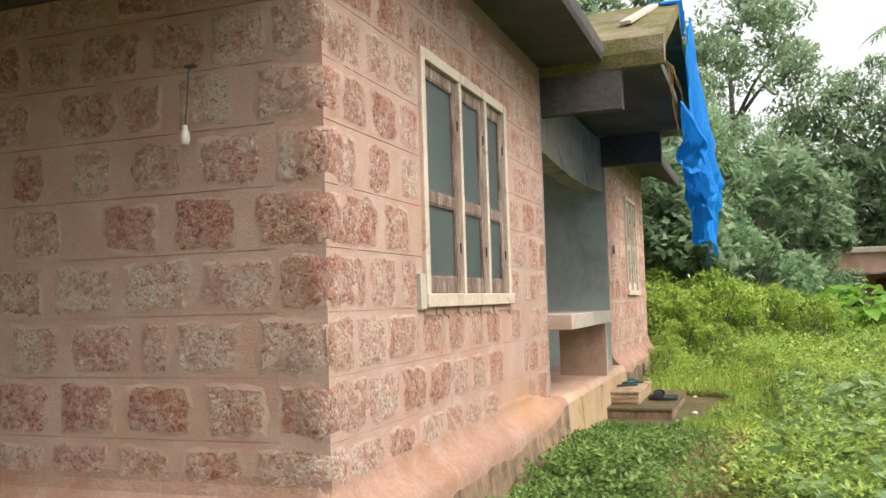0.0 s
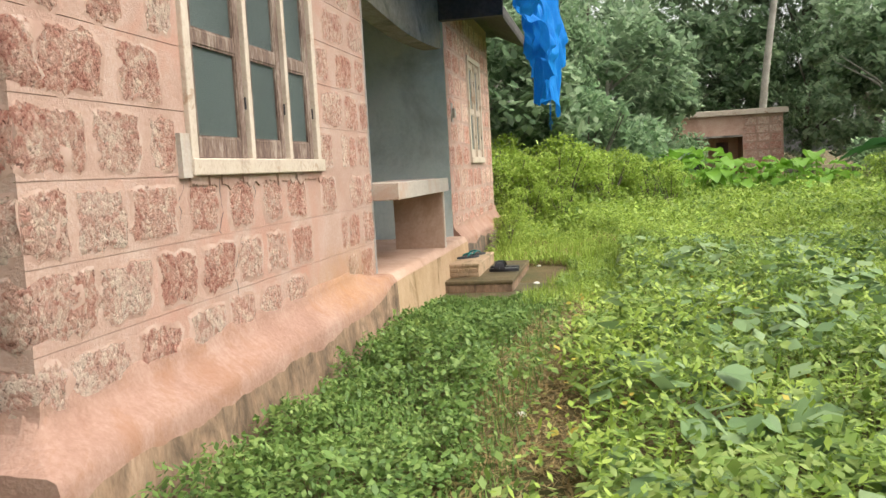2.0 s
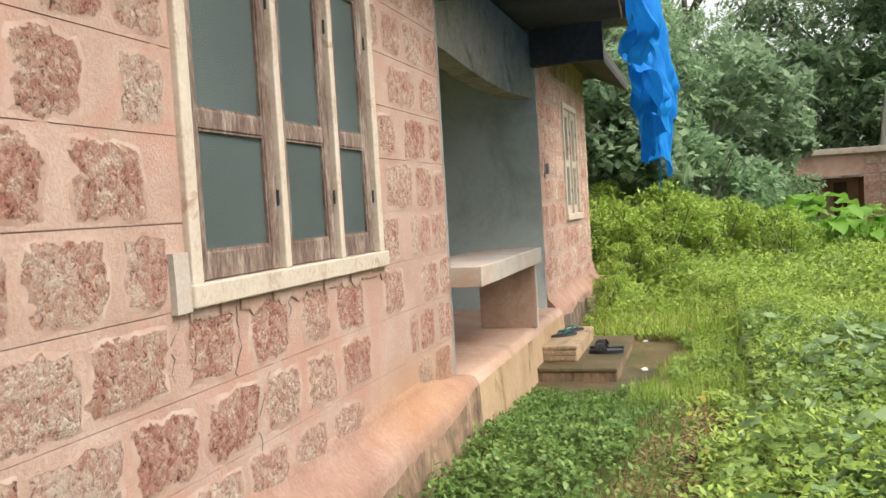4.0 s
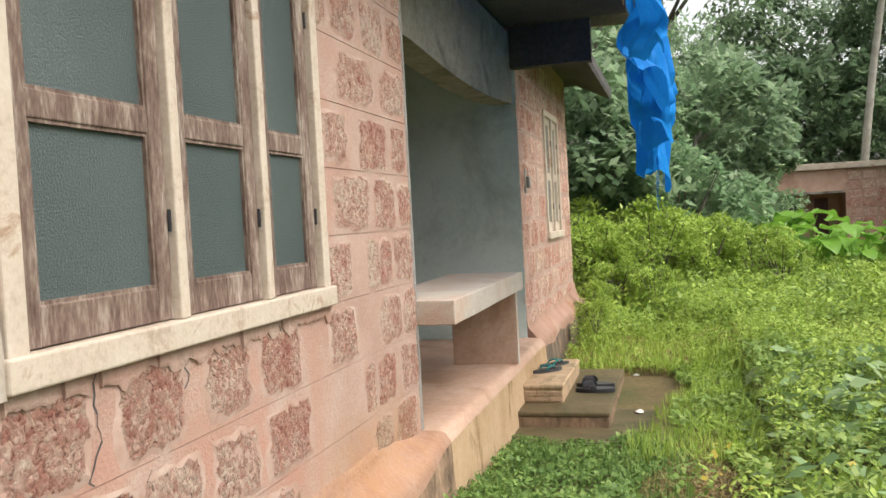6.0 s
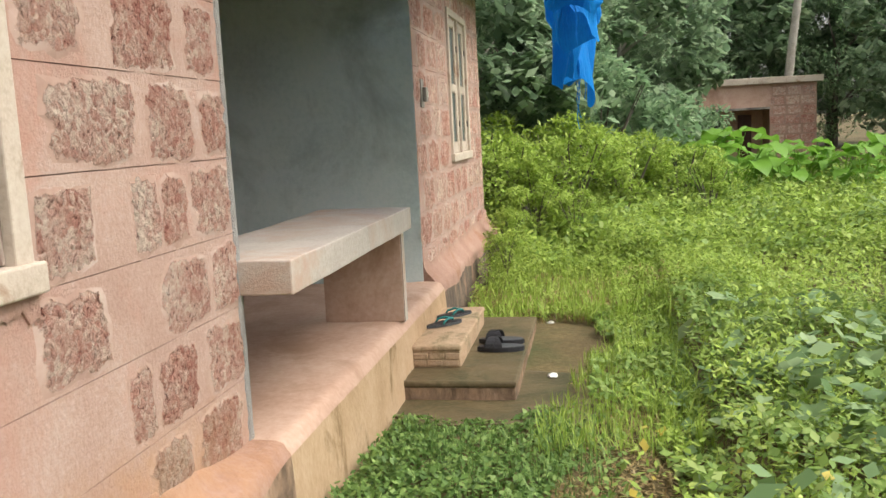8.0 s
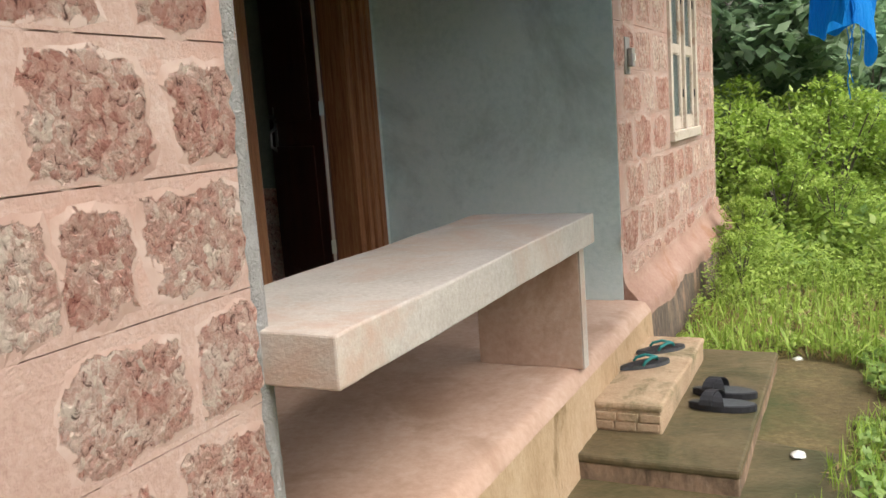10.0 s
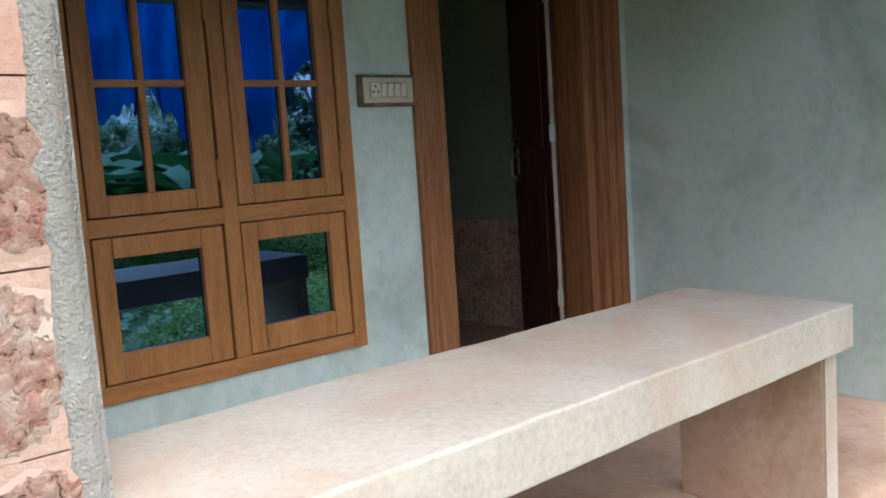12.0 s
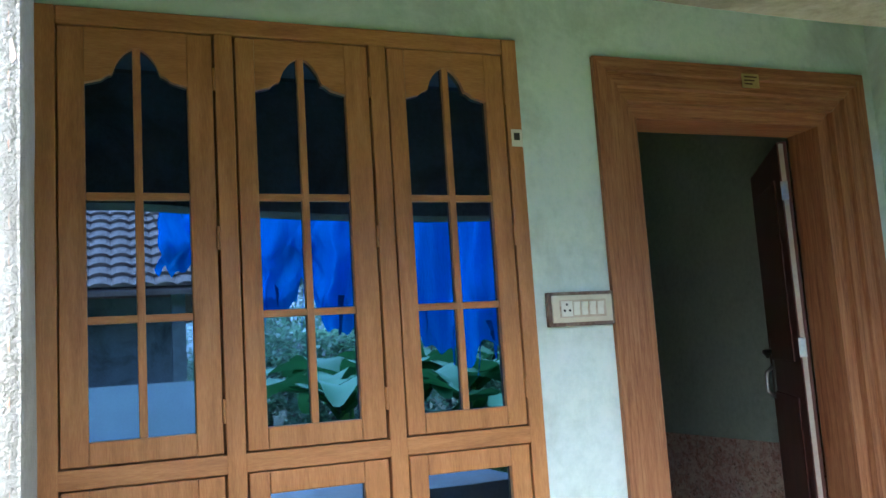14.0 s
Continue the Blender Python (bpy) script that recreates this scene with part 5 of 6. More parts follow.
tree_a = tree("mango_tree", 7.5, 2.9, 0.8, 95, 170, 0.19, M_BARK, "dense dark-green leafy tree behind the field")
tree_b = tree("jungle_tree", 9.5, 2.6, 2.2, 85, 170, 0.22, M_BARK, "tall dark-green tree with drooping foliage", 0.4, 0.16, M_TREE2)
tree_c = tree("broadleaf_tree", 5.2, 2.3, 0.4, 70, 120, 0.25, M_PALE_BARK, "leafy tree with large grey-green leaves", 0.62, 0.10, M_TREE2)
tree_a.location = (-0.6, 17.0, 0.25)
tree_a.scale = (0.8, 0.8, 0.8)
tree_b.location = (-2.0, 19.5, 0.25)
tree_c.location = (8.9, 21.8, 0.3)


def plant_copies(src, spots):
    for x, y, s, r in spots:
        copy_thing(src, Matrix.Translation((x, y, 0.28)) @ Matrix.Rotation(radians(r), 4, 'Z') @ Matrix.Scale(s, 4))


# the last two are added out of view, to shade the side wall
plant_copies(tree_a, [(15.5, 19.5, 0.9, 280), (-3.2, 15.0, 0.9, 50), (2.6, 28.0, 1.0, 120), (3.4, 26.9, 0.75, 200), (5.3, 28.3, 0.9, 20), (7.9, 27.7, 0.8, 310), (-7.5, 19.0, 1.1, 80), (19.0, 14.0, 0.7, 10), (19.5, 6.0, 0.55, 77), (15.5, 8.5, 0.5, 15), (16.0, 11.5, 0.55, 95), (16.0, 6.4, 0.45, 200), (12.6, 6.6, 0.42, 20), (12.9, 9.0, 0.45, 130), (12.4, 11.6, 0.45, 260), (15.0, 14.5, 0.55, 250), (-7.5, -7.0, 0.9, 10), (-3.5, -8.0, 0.9, 70)])
plant_copies(tree_b, [(1.0, 30.0, 1.3, 45), (8.3, 29.5, 1.0, 95), (1.4, 21.0, 0.55, 66), (-5.5, 24.5, 1.1, 150), (6.0, 31.0, 0.95, 210), (10.5, 29.5, 1.1, 310), (22.0, 0.0, 0.6, 60), (-3.0, 31.0, 1.2, 280), (23.0, 9.0, 0.7, 190)])
plant_copies(tree_c, [(13.5, 18.0, 1.0, 300), (15.0, 15.5, 1.2, 200), (1.6, 18.2, 0.85, 90), (-0.8, 14.2, 0.85, 250), (4.6, 29.0, 1.25, 20), (9.9, 28.0, 1.1, 60), (1.6, 22.6, 0.75, 140)])


def bush(height, spread, material, label, leaf, width):
    ob = empty("bush", label, "bush", "bushes round the field")
    for k in range(7):
        a = k * 0.9
        bm = bmesh.new()
        tube(bm, [(0, 0, -0.1), (math.cos(a) * spread * 0.25, math.sin(a) * spread * 0.25, height * 0.4), (math.cos(a) * spread * 0.6, math.sin(a) * spread * 0.6, height * 0.8)], [0.02, 0.014, 0.006], 5)
        part("stem", bm, M_BARK, ob)
    c = new("foliage", lumpy_crown(34, 110, (0, 0, height * 0.5), (spread, spread, height * 0.5), spread * 0.32, leaf, width, material, "foliage", 0.15))
    c.parent = ob
    return ob


bush_a = bush(1.5, 0.9, M_TREE, "dark-green leafy bush at the field's edge", 0.11, 0.5)
bush_a.location = (-0.3, 13.9, 0.2)
plant_copies(bush_a, [(2.2, 15.4, 0.8, 40), (1.8, 15.9, 1.1, 140), (7.4, 16.2, 1.0, 200), (8.6, 15.2, 1.1, 250), (1.2, 14.9, 1.5, 20), (8.4, 18.4, 1.2, 75), (10.5, 7.2, 1.5, 15), (11.2, 9.0, 1.6, 65), (10.8, 11.0, 1.5, 115), (-2.0, 12.6, 1.5, 10), (0.2, 15.2, 1.7, 170), (0.9, 17.2, 1.3, 222), (2.7, 20.8, 1.35, 12)])
bush_b = bush(1.15, 0.65, M_LIME, "fresh green weedy bush by the end of the house", 0.06, 0.5)
bush_b.location = (0.5, 11.3, 0.12)
plant_copies(bush_b, [(0.9, 11.9, 1.1, 60), (1.6, 12.6, 1.0, 120), (0.1, 11.9, 1.1, 200), (2.3, 13.1, 0.9, 300), (-0.4, 11.2, 1.0, 20), (0.5, 10.6, 0.6, 100), (0.7, 12.7, 1.25, 33), (1.9, 13.6, 0.8, 77), (-0.3, 12.4, 1.3, 140), (1.3, 13.4, 1.1, 215), (2.6, 12.4, 0.7, 12), (0.95, 10.4, 0.5, 64), (0.32, 9.6, 0.42, 10), (0.4, 8.5, 0.32, 50), (6.6, 14.4, 0.8, 110), (7.4, 13.8, 0.9, 200)])


# ---- large-leaved plants ----
def blade(bm, base, direction, length, width, bend, seg=8, stalk=0.0, notch=False):
    """One arching leaf blade with a fold along its midrib."""
    d = Vector(direction).normalized()
    side = d.cross(Vector((0, 0, 1))).normalized()
    p = Vector(base)
    prev = None
    el = math.asin(max(min(d.z, 1), -1))
    flat = Vector((d.x, d.y, 0)).normalized()
    for i in range(seg + 1):
        t = i / seg
        if notch:
            w = width * (math.sin(math.pi * min(0.18 + 0.82 * t, 1)) ** 0.8)
        else:
            w = width * math.sin(math.pi * (0.06 + 0.92 * t)) ** 0.55
        e = el - bend * t
        step = (flat * math.cos(e) + Vector((0, 0, 1)) * math.sin(e)) * length / seg
        up = side.cross(step).normalized()
        wav = 0.08 * w * math.sin(t * 14)
        c = bm.verts.new(p)
        l_ = bm.verts.new(p + side * w * 0.5 + up * (0.16 * w + wav))
        r_ = bm.verts.new(p - side * w * 0.5 + up * (0.16 * w - wav))
        if prev:
            bm.faces.new((prev[0], c, l_, prev[1]))
            bm.faces.new((prev[2], r_, c, prev[0]))
        prev = (c, l_, r_)
        p = p + step


def taro(seed):
    r = random.Random(seed)
    ob = empty("taro_plant", "bright green taro plant with big heart-shaped leaves", "taro plant", "taro plants in the field")
    for k in range(7):
        a = k * 0.9 + r.uniform(-0.3, 0.3)
        h = r.uniform(0.45, 0.95)
        out = r.uniform(0.12, 0.4)
        tip = Vector((math.cos(a) * out, math.sin(a) * out, h))
        bm = bmesh.new()
        tube(bm, [(0.02 * math.cos(a), 0.02 * math.sin(a), -0.05), tip * 0.6 + Vector((0, 0, 0.06)), tip], [0.014, 0.011, 0.007], 5)
        stalk = part("stalk", bm, M_TARO, ob)
        bm = bmesh.new()
        blade(bm, tip - Vector((math.cos(a), math.sin(a), 0)) * 0.09, (math.cos(a), math.sin(a), 0.25), r.uniform(0.38, 0.55), r.uniform(0.3, 0.42), 1.2, 8, notch=True)
        part("leaf", bm, M_TARO, ob, smooth=True)
    return ob


taro_src = [taro(1), taro(2)]
taro_src[0].location = (2.7, 14.0, 0.22)
taro_src[1].location = (3.5, 14.6, 0.24)
spots = [(2.9, 14.6), (3.1, 15.1), (3.7, 13.9), (4.4, 14.2), (4.8, 14.9), (5.2, 14.3), (5.6, 15.2), (5.9, 14.6), (6.3, 15.3), (3.8, 15.3), (4.5, 15.6), (5.1, 15.7), (3.3, 14.7), (5.4, 13.9)]
for i, (x, y) in enumerate(spots):
    copy_thing(taro_src[i % 2], Matrix.Translation((x - 0.6, y - 0.2, 0.24)) @ Matrix.Rotation(i * 1.1, 4, 'Z') @ Matrix.Scale((1.0 if x < 4.0 else 0.8) + 0.2 * ((i * 7) % 5) / 5, 4))


def banana(seed):
    r = random.Random(seed)
    ob = empty("banana_plant", "young banana plant with broad arching leaves", "banana plant", "banana plants across the yard")
    bm = bmesh.new()
    tube(bm, [(0, 0, -0.1), (0.02, 0, 0.5), (0.0, 0.02, 1.1)], [0.09, 0.075, 0.05], 10)
    part("pseudostem", bm, M_TARO, ob, "pale green pseudostem", smooth=True)
    for k in range(8):
        a = k * 2.4 + r.uniform(-0.3, 0.3)
        bm = bmesh.new()
        blade(bm, (0, 0, 1.0 + 0.02 * k), (math.cos(a), math.sin(a), 0.9 + 0.2 * r.random()), r.uniform(1.1, 1.6), r.uniform(0.34, 0.5), r.uniform(1.2, 1.9), 12)
        part("leaf", bm, M_BANANA, ob, smooth=True)
    return ob


ban = banana(3)
ban.location = (5.4, 6.2, 0.1)
for x, y, s, r in ((6.0, 7.2, 1.0, 60), (6.6, 8.3, 1.1, 140), (7.4, 6.8, 1.15, 220), (7.2, 9.2, 1.1, 300), (5.3, 8.4, 0.8, 30), (8.2, 8.0, 1.2, 100)):
    copy_thing(ban, Matrix.Translation((x, y, 0.1)) @ Matrix.Rotation(radians(r), 4, 'Z') @ Matrix.Scale(s, 4))


def palm(at, height, lean):
    ob = empty("coconut_palm", "slender pale-trunked coconut palm behind the hut", "palm tree", at=at)
    bm = bmesh.new()
    pts = [(lean * (i / 8) ** 1.5, 0, -0.3 + (height + 0.3) * i / 8) for i in range(9)]
    tube(bm, pts, [0.13 - 0.05 * i / 8 for i in range(9)], 9)
    part("trunk", bm, M_PALE_BARK, ob, smooth=True)
    for k in range(13):
        a = k * 2.4
        bm = bmesh.new()
        top = Vector(pts[-1])
        el = 0.9 - 0.09 * k
        p = top.copy()
        for i in range(16):
            e = el - 1.5 * i / 16
            st_ = Vector((math.cos(a) * math.cos(e), math.sin(a) * math.cos(e), math.sin(e))) * 0.17
            q = p + st_
            side = st_.cross(Vector((0, 0, 1))).normalized()
            for s_ in (-1, 1):
                L = 0.55 * math.sin(math.pi * (0.15 + 0.8 * i / 16))
                v0, v1 = bm.verts.new(p), bm.verts.new(q)
                v2 = bm.verts.new(q + side * s_ * L + st_ * 1.2 - Vector((0, 0, 0.22 * L)))
                bm.faces.new((v0, v1, v2) if s_ > 0 else (v1, v0, v2))
            p = q
        part("frond", bm, M_TREE, ob)
    return ob


palm((6.1, 25.7, 0.3), 8.6, 1.1)
palm((11.0, 33.0, 0.3), 13.0, -0.8)


# ---- hut at the far end of the field ----
def hut():
    ob = empty("hut", "small flat-roofed red laterite hut half hidden by plants", "hut", at=(0, 0, 0.3))
    Y = 22.8
    part("wall", boxes((0.4, 3.2, Y, Y + 2.5, -0.3, 1.95), (3.2, 5.25, Y + 0.9, Y + 2.5, -0.3, 1.95)), M_HUT, ob, "red rendered wall")
    part("pier", boxes((5.25, 6.3, Y, Y + 2.5, -0.3, 1.95)), M_HUT, ob)
    part("beam", boxes((3.2, 5.25, Y - 0.003, Y + 0.9, 1.38, 1.95)), M_HUT, ob, "reddish beam over the porch")
    part("ledge", boxes((3.1, 5.2, Y - 0.3, Y - 0.003, 1.36, 1.41)), M_CEMENT, ob, "cement sunshade ledge")
    part("roof", boxes((0.3, 6.42, Y - 0.14, Y + 2.6, 1.95, 2.10), bevel=0.01), M_CREAM, ob, "weathered pale roof slab")
    d = part("door", boxes((4.65, 4.97, Y + 0.84, Y + 0.9, -0.1, 1.25)), M_DOOR, ob, "dark half-open door")
    # the opening's shade is a dark-coloured panel
    part("window", boxes((3.5, 4.3, Y + 0.85, Y + 0.9, 0.4, 1.2)), M_SOFFIT, ob, "dark panel standing for the unlit window opening")
    for r in range(8):
        for c in range(3):
            part("brick", boxes((5.27 + 0.34 * c + (0.05 if r % 2 else 0), 5.57 + 0.34 * c + (0.03 if r % 2 else 0), Y - 0.012, Y - 0.001, 0.1 + 0.225 * r, 0.29 + 0.225 * r)), M_LAT, ob)
    return ob


hut()


# ---- house across the yard (mirrored in the glass) ----
def far_house():
    ob = empty("neighbour_house", "low white-walled house with a clay tile roof across the yard", "house", at=(0, 0, 0.0))
    # grey stands in for the shade under the tiled eaves
    part("wall", boxes((11.0, 15.0, -3.0, 5.0, -0.2, 3.0)), M_CEMENT, ob, "wall with its shade painted in as grey")
    part("parapet", boxes((9.7, 9.9, -3.0, 5.0, -0.2, 1.6)), M_LIMEWASH, ob, "white veranda parapet")
    for y in (-2.9, 0.0, 2.5, 4.7):
        part("post", boxes((9.7, 9.9, y, y + 0.2, 1.6, 2.95)), M_WHITE, ob)
    bm = bmesh.new()
    prism(bm, [(9.2, 2.95), (13.0, 5.2), (16.8, 2.95), (16.8, 2.88), (13.0, 5.1), (9.2, 2.88)], 'y', -3.5, 5.6)
    roof = part("roof", bm, M_TILE, ob, "weathered clay roof")
    n = 12
    me = None
    for i in range(n):
        t0, t1 = i / n, (i + 1) / n
        b0 = Vector((9.2 + 3.8 * t0, 0, 2.97 + 2.25 * t0 + 0.06))
        b1 = Vector((9.2 + 3.8 * t1, 0, 2.97 + 2.25 * t1 + 0.01))
        if me is None:
            bm = bmesh.new()
            L = (b1 - b0).length
            pts = [(-0.15, 0.0), (-0.08, 0.035), (0.0, 0.045), (0.08, 0.035), (0.15, 0.0), (0.15, -0.02), (-0.15, -0.02)]
            prism(bm, pts, 'x', 0.0, L)
            me = mesh_from("tile", bm, M_TILE)
        for j in range(24):
            o = new("tile", me)
            o.parent = roof
            d = (b1 - b0)
            o.matrix_basis = Matrix.Translation((b0.x, -1.7 + 0.3 * j, b0.z)) @ Matrix.Rotation(-math.atan2(d.z, d.x), 4, 'Y')


far_house()

# ---- laterite blocks, one by one ----
def block_mesh(seed, w, h):
    """A rough-faced block showing through the pointing: ragged outline, uneven face; normal along +x, width along y."""
    r = random.Random(seed)
    bm = bmesh.new()
    n = 20
    rings = [[], []]
    for i in range(n):
        a = 2 * math.pi * (i + 0.5) / n
        c, s = math.cos(a), math.sin(a)
        k = (abs(c) ** 8 + abs(s) ** 8) ** -0.125
        j = r.uniform(0.86, 1.08)
        y, z = 0.5 * w * k * c * j, 0.5 * h * k * s * r.uniform(0.86, 1.06)
        rings[0].append(bm.verts.new((-0.001, y, z)))
        m = r.uniform(0.66, 0.80)
        rings[1].append(bm.verts.new((r.uniform(0.002, 0.006), y * m, z * m)))
    for i in range(n):
        j = (i + 1) % n
        bm.faces.new((rings[0][i], rings[0][j], rings[1][j], rings[1][i]))
    mid = [bm.verts.new((r.uniform(0.003, 0.008), y * w, z * h)) for y, z in ((-0.22, 0.0), (0.22, 0.02))]
    for i in range(n):
        j = (i + 1) % n
        side_i = 1 if rings[1][i].co.y > 0 else 0
        side_j = 1 if rings[1][j].co.y > 0 else 0
        bm.faces.new((rings[1][i], rings[1][j], mid[side_j]) if side_i == side_j else (rings[1][i], rings[1][j], mid[side_j], mid[side_i]))
    outer = {tuple(round(c, 5) for c in v.co) for v in rings[0]}
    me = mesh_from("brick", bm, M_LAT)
    rim = me.attributes.new("rim", 'FLOAT', 'POINT')
    for i, v in enumerate(me.vertices):
        rim.data[i].value = 1.0 if tuple(round(c, 5) for c in v.co) in outer else 0.0
    return me


WIDTHS = (0.12, 0.17, 0.22, 0.26, 0.30, 0.35, 0.42)
BLOCKS = {(i, v): block_mesh(100 + 10 * i + v, w + 0.035, 0.245) for i, w in enumerate(WIDTHS) for v in range(4)}


def lay(wall, runs, along, holes, a0, a1, seed, choices=(0.24, 0.28, 0.30, 0.33), gap=0.05, swell=1.0):
    """Blocks course by course; runs gives the stretches seen bare, the rest follows a loose bond."""
    r = random.Random(seed)
    for k in range(11):
        z = Z_COURSE0 + COURSE * (k + 0.5)
        if z + 0.1 > Z_EAVE:
            continue
        spans = list(runs.get(k, ()))
        p = a0 + (0.02 if k % 2 else 0.16)
        while p < a1 - 0.12:
            w = r.choice(choices)
            q = min(p + w, a1 - 0.012)
            if along == 'y' and k < 3 and a0 < 1 and p > 1.9 and r.random() < 0.45:
                p = q + 0.05
            elif all(q < s[0] - 0.02 or p > s[1] + 0.02 for s in spans):
                spans.append((p, q))
                p = q + gap
            else:
                p += 0.05
        for s0, s1 in spans:
            for h in holes:
                if h[2] < z < h[3] + 0.06 or abs(h[2] - 0.02 - z) < 0.115:
                    top_clear = z > h[3] - 0.02
                    if s0 < h[1] + 0.02 and s1 > h[0] - 0.02 and not top_clear and z > h[2] - 0.115:
                        if s0 < h[0] - 0.12:
                            s1 = h[0] - 0.03
                        elif s1 > h[1] + 0.12:
                            s0 = h[1] + 0.035
                        else:
                            s0 = s1
            w = s1 - s0
            if w < 0.07:
                continue
            i = min(range(len(WIDTHS)), key=lambda q: abs(WIDTHS[q] - w))
            ob = new("brick", BLOCKS[(i, r.randrange(4))])
            ob.parent = wall
            c = (s0 + s1) / 2
            sc = swell * w / WIDTHS[i]
            tilt = pose(0, 0, 0, r.uniform(-1.5, 1.5) + (180 if r.random() < 0.5 else 0), 0, 0)
            place = Matrix.Translation((0.0, c, z - 0.006)) if along == 'y' else Matrix.Translation((c, 0.0, z - 0.006)) @ Matrix.Rotation(radians(-90), 4, 'Z')
            ob.matrix_basis = place @ tilt @ Matrix.Diagonal((1, sc, swell * r.uniform(0.9, 1.0), 1))


FRONT = {
    1: [(0.09, 0.34), (0.36, 0.69), (0.72, 1.04), (1.07, 1.40), (2.96, 3.07), (3.11, 3.34), (3.41, 3.70)],
    2: [(0.01, 0.22), (0.26, 0.55), (0.57, 0.91), (0.99, 1.27), (1.36, 1.65), (1.74, 2.0), (2.05, 2.36), (3.17, 3.47), (3.50, 3.70)],
    3: [(0.01, 0.13), (0.16, 0.34), (0.39, 0.68), (0.75, 0.93), (3.06, 3.19), (3.21, 3.37), (3.39, 3.68)],
    4: [(0.10, 0.48), (0.57, 0.87), (2.71, 3.12), (3.18, 3.45), (3.50, 3.69)],
    5: [(0.10, 0.27), (0.40, 0.64), (0.78, 0.98), (2.64, 2.90), (3.04, 3.37), (3.44, 3.64)],
    6: [(2.81, 3.25), (3.32, 3.69)],
}
SIDE = {
    0: [(-1.64, -1.40), (-1.34, -1.05), (-0.99, -0.75), (-0.67, -0.39), (-0.32, -0.03)],
    1: [(-1.64, -1.37), (-1.30, -1.0), (-0.96, -0.62), (-0.56, -0.27), (-0.21, -0.01)],
    2: [(-1.56, -1.32), (-1.24, -0.91), (-0.86, -0.74), (-0.70, -0.38), (-0.31, -0.01)],
    3: [(-1.64, -1.40), (-1.33, -1.01), (-0.96, -0.63), (-0.58, -0.23), (-0.20, -0.01)],
    4: [(-1.57, -1.30), (-1.07, -0.78), (-0.70, -0.40), (-0.32, -0.01)],
    5: [(-1.56, -1.40), (-1.22, -1.03), (-0.92, -0.66), (-0.58, -0.29), (-0.21, -0.01)],
    6: [(-1.30, -0.99), (-0.96, -0.76), (-0.67, -0.42), (-0.30, -0.01)],
}
lay(wall_front, FRONT, 'y', [W1], 0.0, Y_PORT0 - 0.02, 11)
lay(wall_far, {}, 'y', [W2], Y_PORT1, Y_END, 12, (0.30, 0.36, 0.42), 0.015, 1.09)
lay(wall_side, SIDE, 'x', [], -3.2, 0.0, 13)


def quoin(seed, la, lb):
    """An eroded corner block lapping both faces of the corner; la along y, lb along -x."""
    bm = bmesh.new()
    path = [(-lb, 0.001, 1.0), (-lb * 0.7, -0.007, 0.3), (-lb * 0.35, -0.008, 0.0), (0.004, -0.006, 0.0),
            (0.008, la * 0.35, 0.0), (0.007, la * 0.7, 0.3), (-0.001, la, 1.0)]
    r = random.Random(seed)
    grid, rims = [], []
    for k in range(6):
        z = (k / 5 - 0.5) * 0.235
        end = k in (0, 5)
        row = []
        for i, (x, y, rim) in enumerate(path):
            j = Vector((r.uniform(-1, 1), r.uniform(-1, 1), r.uniform(-1, 1))) * (0.005 if 0 < i < 6 else 0.012)
            back = 0.012 if end else 0.0
            if i == 3:
                x, y = x - back * 1.4, y + back * 1.4
            elif i < 3:
                y += back
            else:
                x -= back
            row.append(bm.verts.new(Vector((x, y, z)) + j))
            rims.append(max(rim, 0.8 if end else 0.0))
        grid.append(row)
    for a, b in zip(grid, grid[1:]):
        for i in range(6):
            bm.faces.new((a[i], a[i + 1], b[i + 1], b[i]))
    me = mesh_from("brick", bm, M_LAT, True)
    at = me.attributes.new("rim", 'FLOAT', 'POINT')
    for i, v in enumerate(rims):
        at.data[i].value = v
    return me


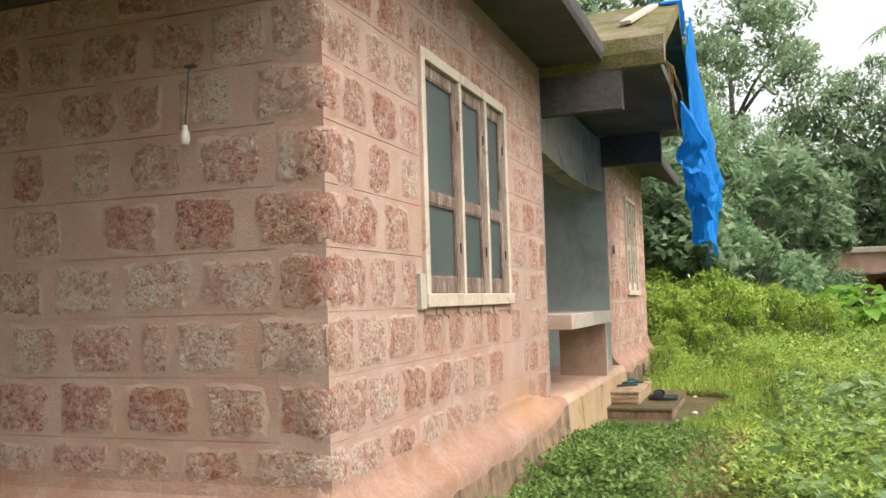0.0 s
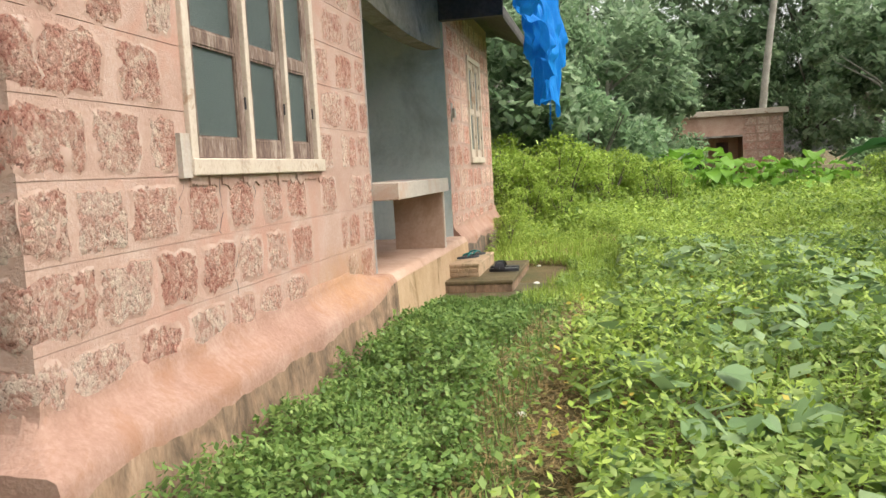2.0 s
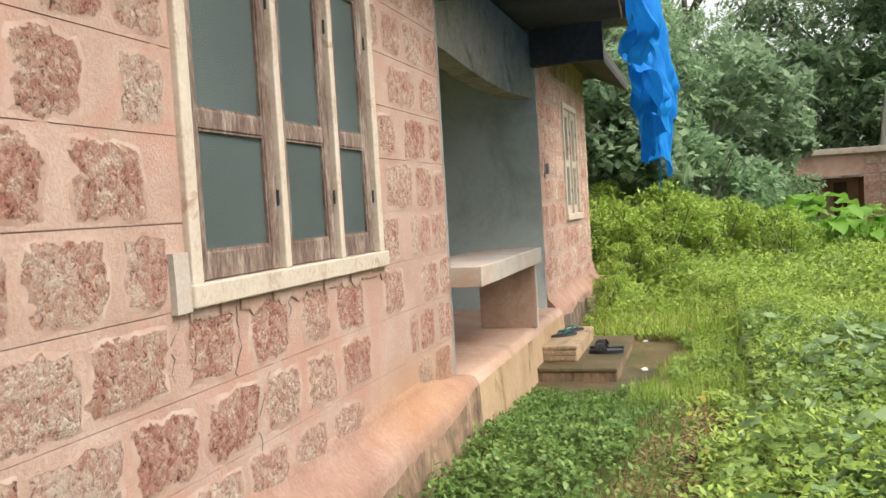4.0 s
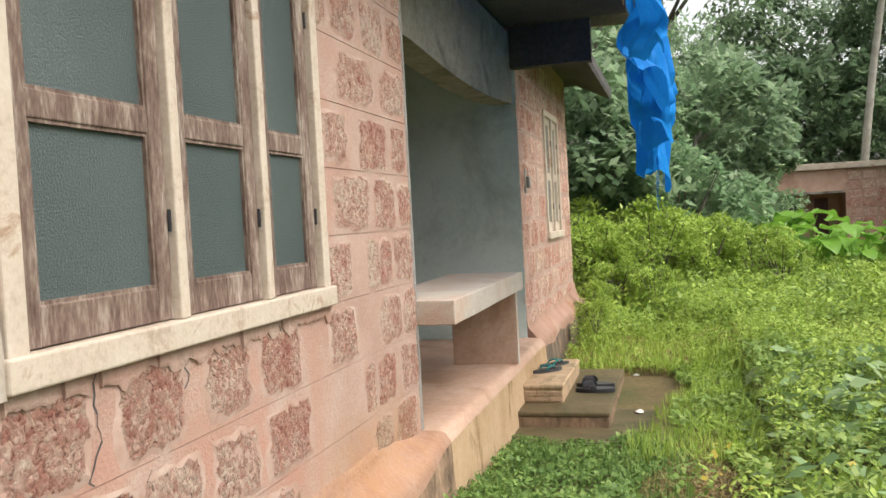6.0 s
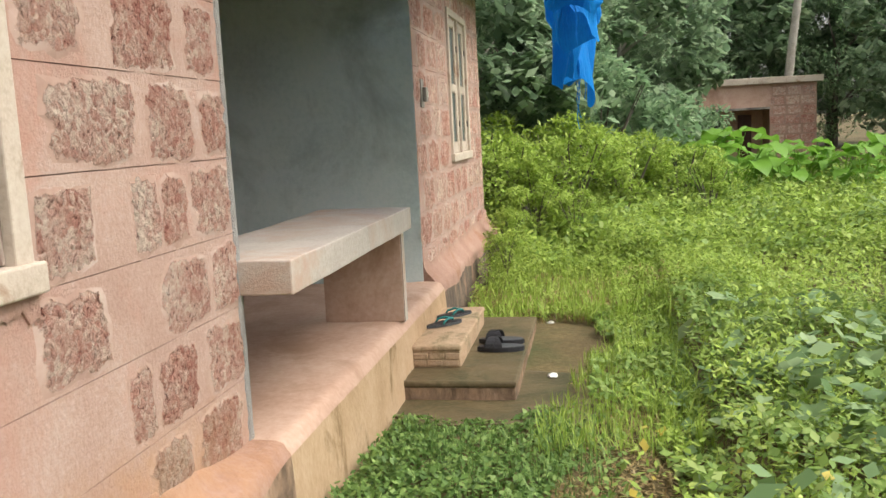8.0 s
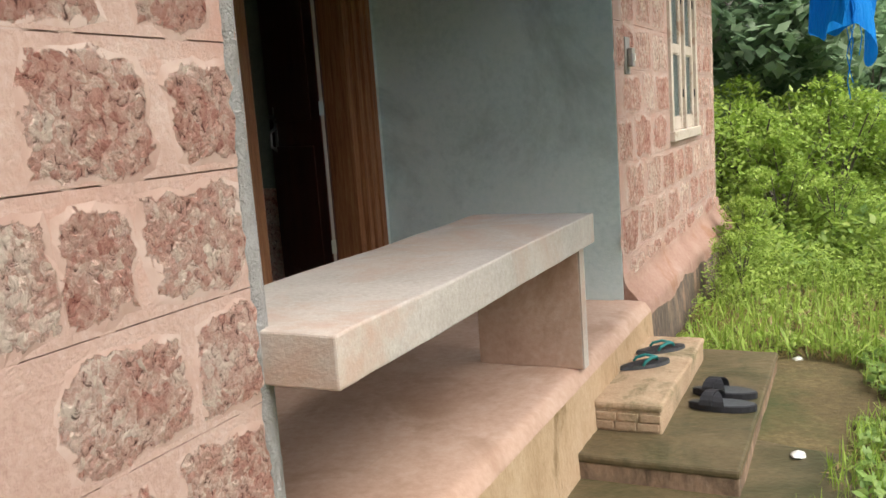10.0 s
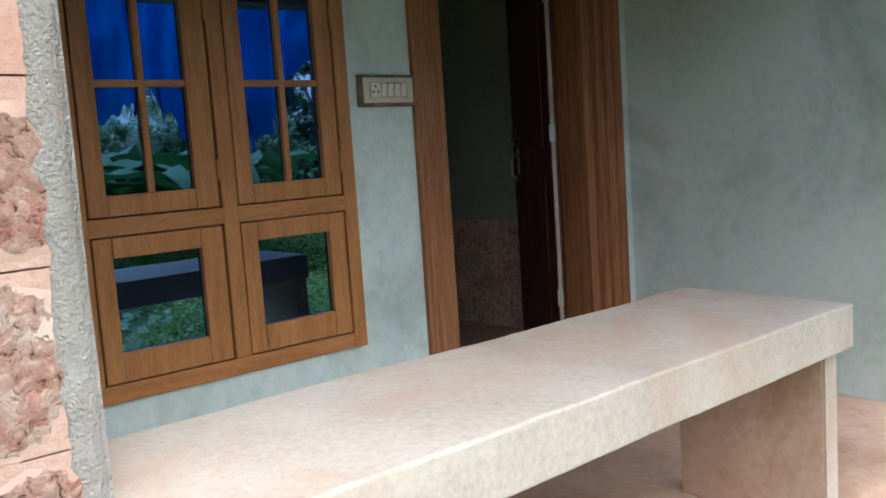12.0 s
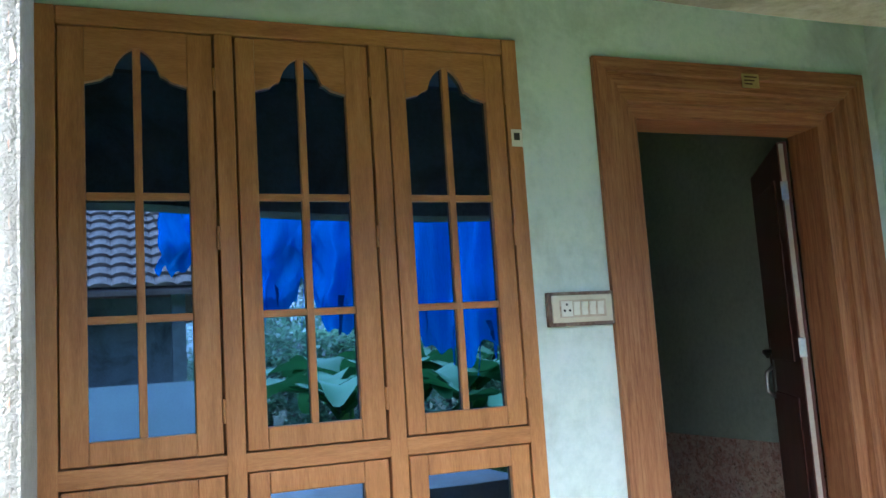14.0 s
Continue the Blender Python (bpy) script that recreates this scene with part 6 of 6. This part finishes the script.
for k in range(10):
    ob = new("brick", quoin(70 + k, 0.26 if k % 2 else 0.17, 0.16 if k % 2 else 0.25))
    ob.parent = wall_front
    ob.location = (0.0, 0.0, Z_COURSE0 + COURSE * (k + 0.5) - 0.004)


# cracks in the pointing under the window
def crack(y, z, length, seed):
    r = random.Random(seed)
    bm = bmesh.new()
    p = (y, z)
    while length > 0:
        step = r.uniform(0.01, 0.03)
        q = (p[0] + r.uniform(-0.022, 0.020), p[1] - step)
        w = r.uniform(0.001, 0.0045)
        vs = [bm.verts.new((0.0012, a, b)) for a, b in ((p[0] - w, p[1]), (p[0] + w, p[1]), (q[0] + w, q[1]), (q[0] - w, q[1]))]
        bm.faces.new(vs)
        p = q
        length -= step
    part("crack", bm, M_SOFFIT, wall_front, "dark hairline crack")


for i, (y, z, length) in enumerate(((1.09, 1.225, 0.16), (1.30, 1.225, 0.24), (1.48, 0.96, 0.25), (2.20, 1.22, 0.12), (1.68, 1.22, 0.10), (0.97, 1.2, 0.14))):
    crack(y, z, length, 40 + i)


def sill_mortar():
    """Broken bedding mortar left under the window sill."""
    runs = ((1.02, 1.16), (1.19, 1.27), (1.31, 1.47), (1.53, 1.92), (1.95, 2.18), (2.22, 2.62))
    for i, (a, b) in enumerate(runs):
        bm = bmesh.new()
        n = int((b - a) / 0.012) + 1
        cols = []
        for k in range(n + 1):
            y = a + (b - a) * k / n
            drop = 0.035 + 0.045 * abs(noise.noise(Vector((i, y * 9, 0)))) + 0.02 * noise.noise(Vector((i, y * 40, 3)))
            x = 0.009 + 0.003 * noise.noise(Vector((i, y * 30, 6)))
            cols.append([bm.verts.new(p) for p in ((0.0, y, 1.2315), (x, y, 1.2315), (x, y, 1.2315 - drop * 0.8), (x * 0.8, y, 1.2315 - drop), (0.0, y, 1.2315 - drop))])
        for p, q in zip(cols, cols[1:]):
            for k in range(4):
                bm.faces.new((p[k], p[k + 1], q[k + 1], q[k]))
        bm.faces.new(cols[0])
        bm.faces.new(cols[-1][::-1])
        part("bedding_mortar", bm, M_MORTAR, wall_front)


sill_mortar()
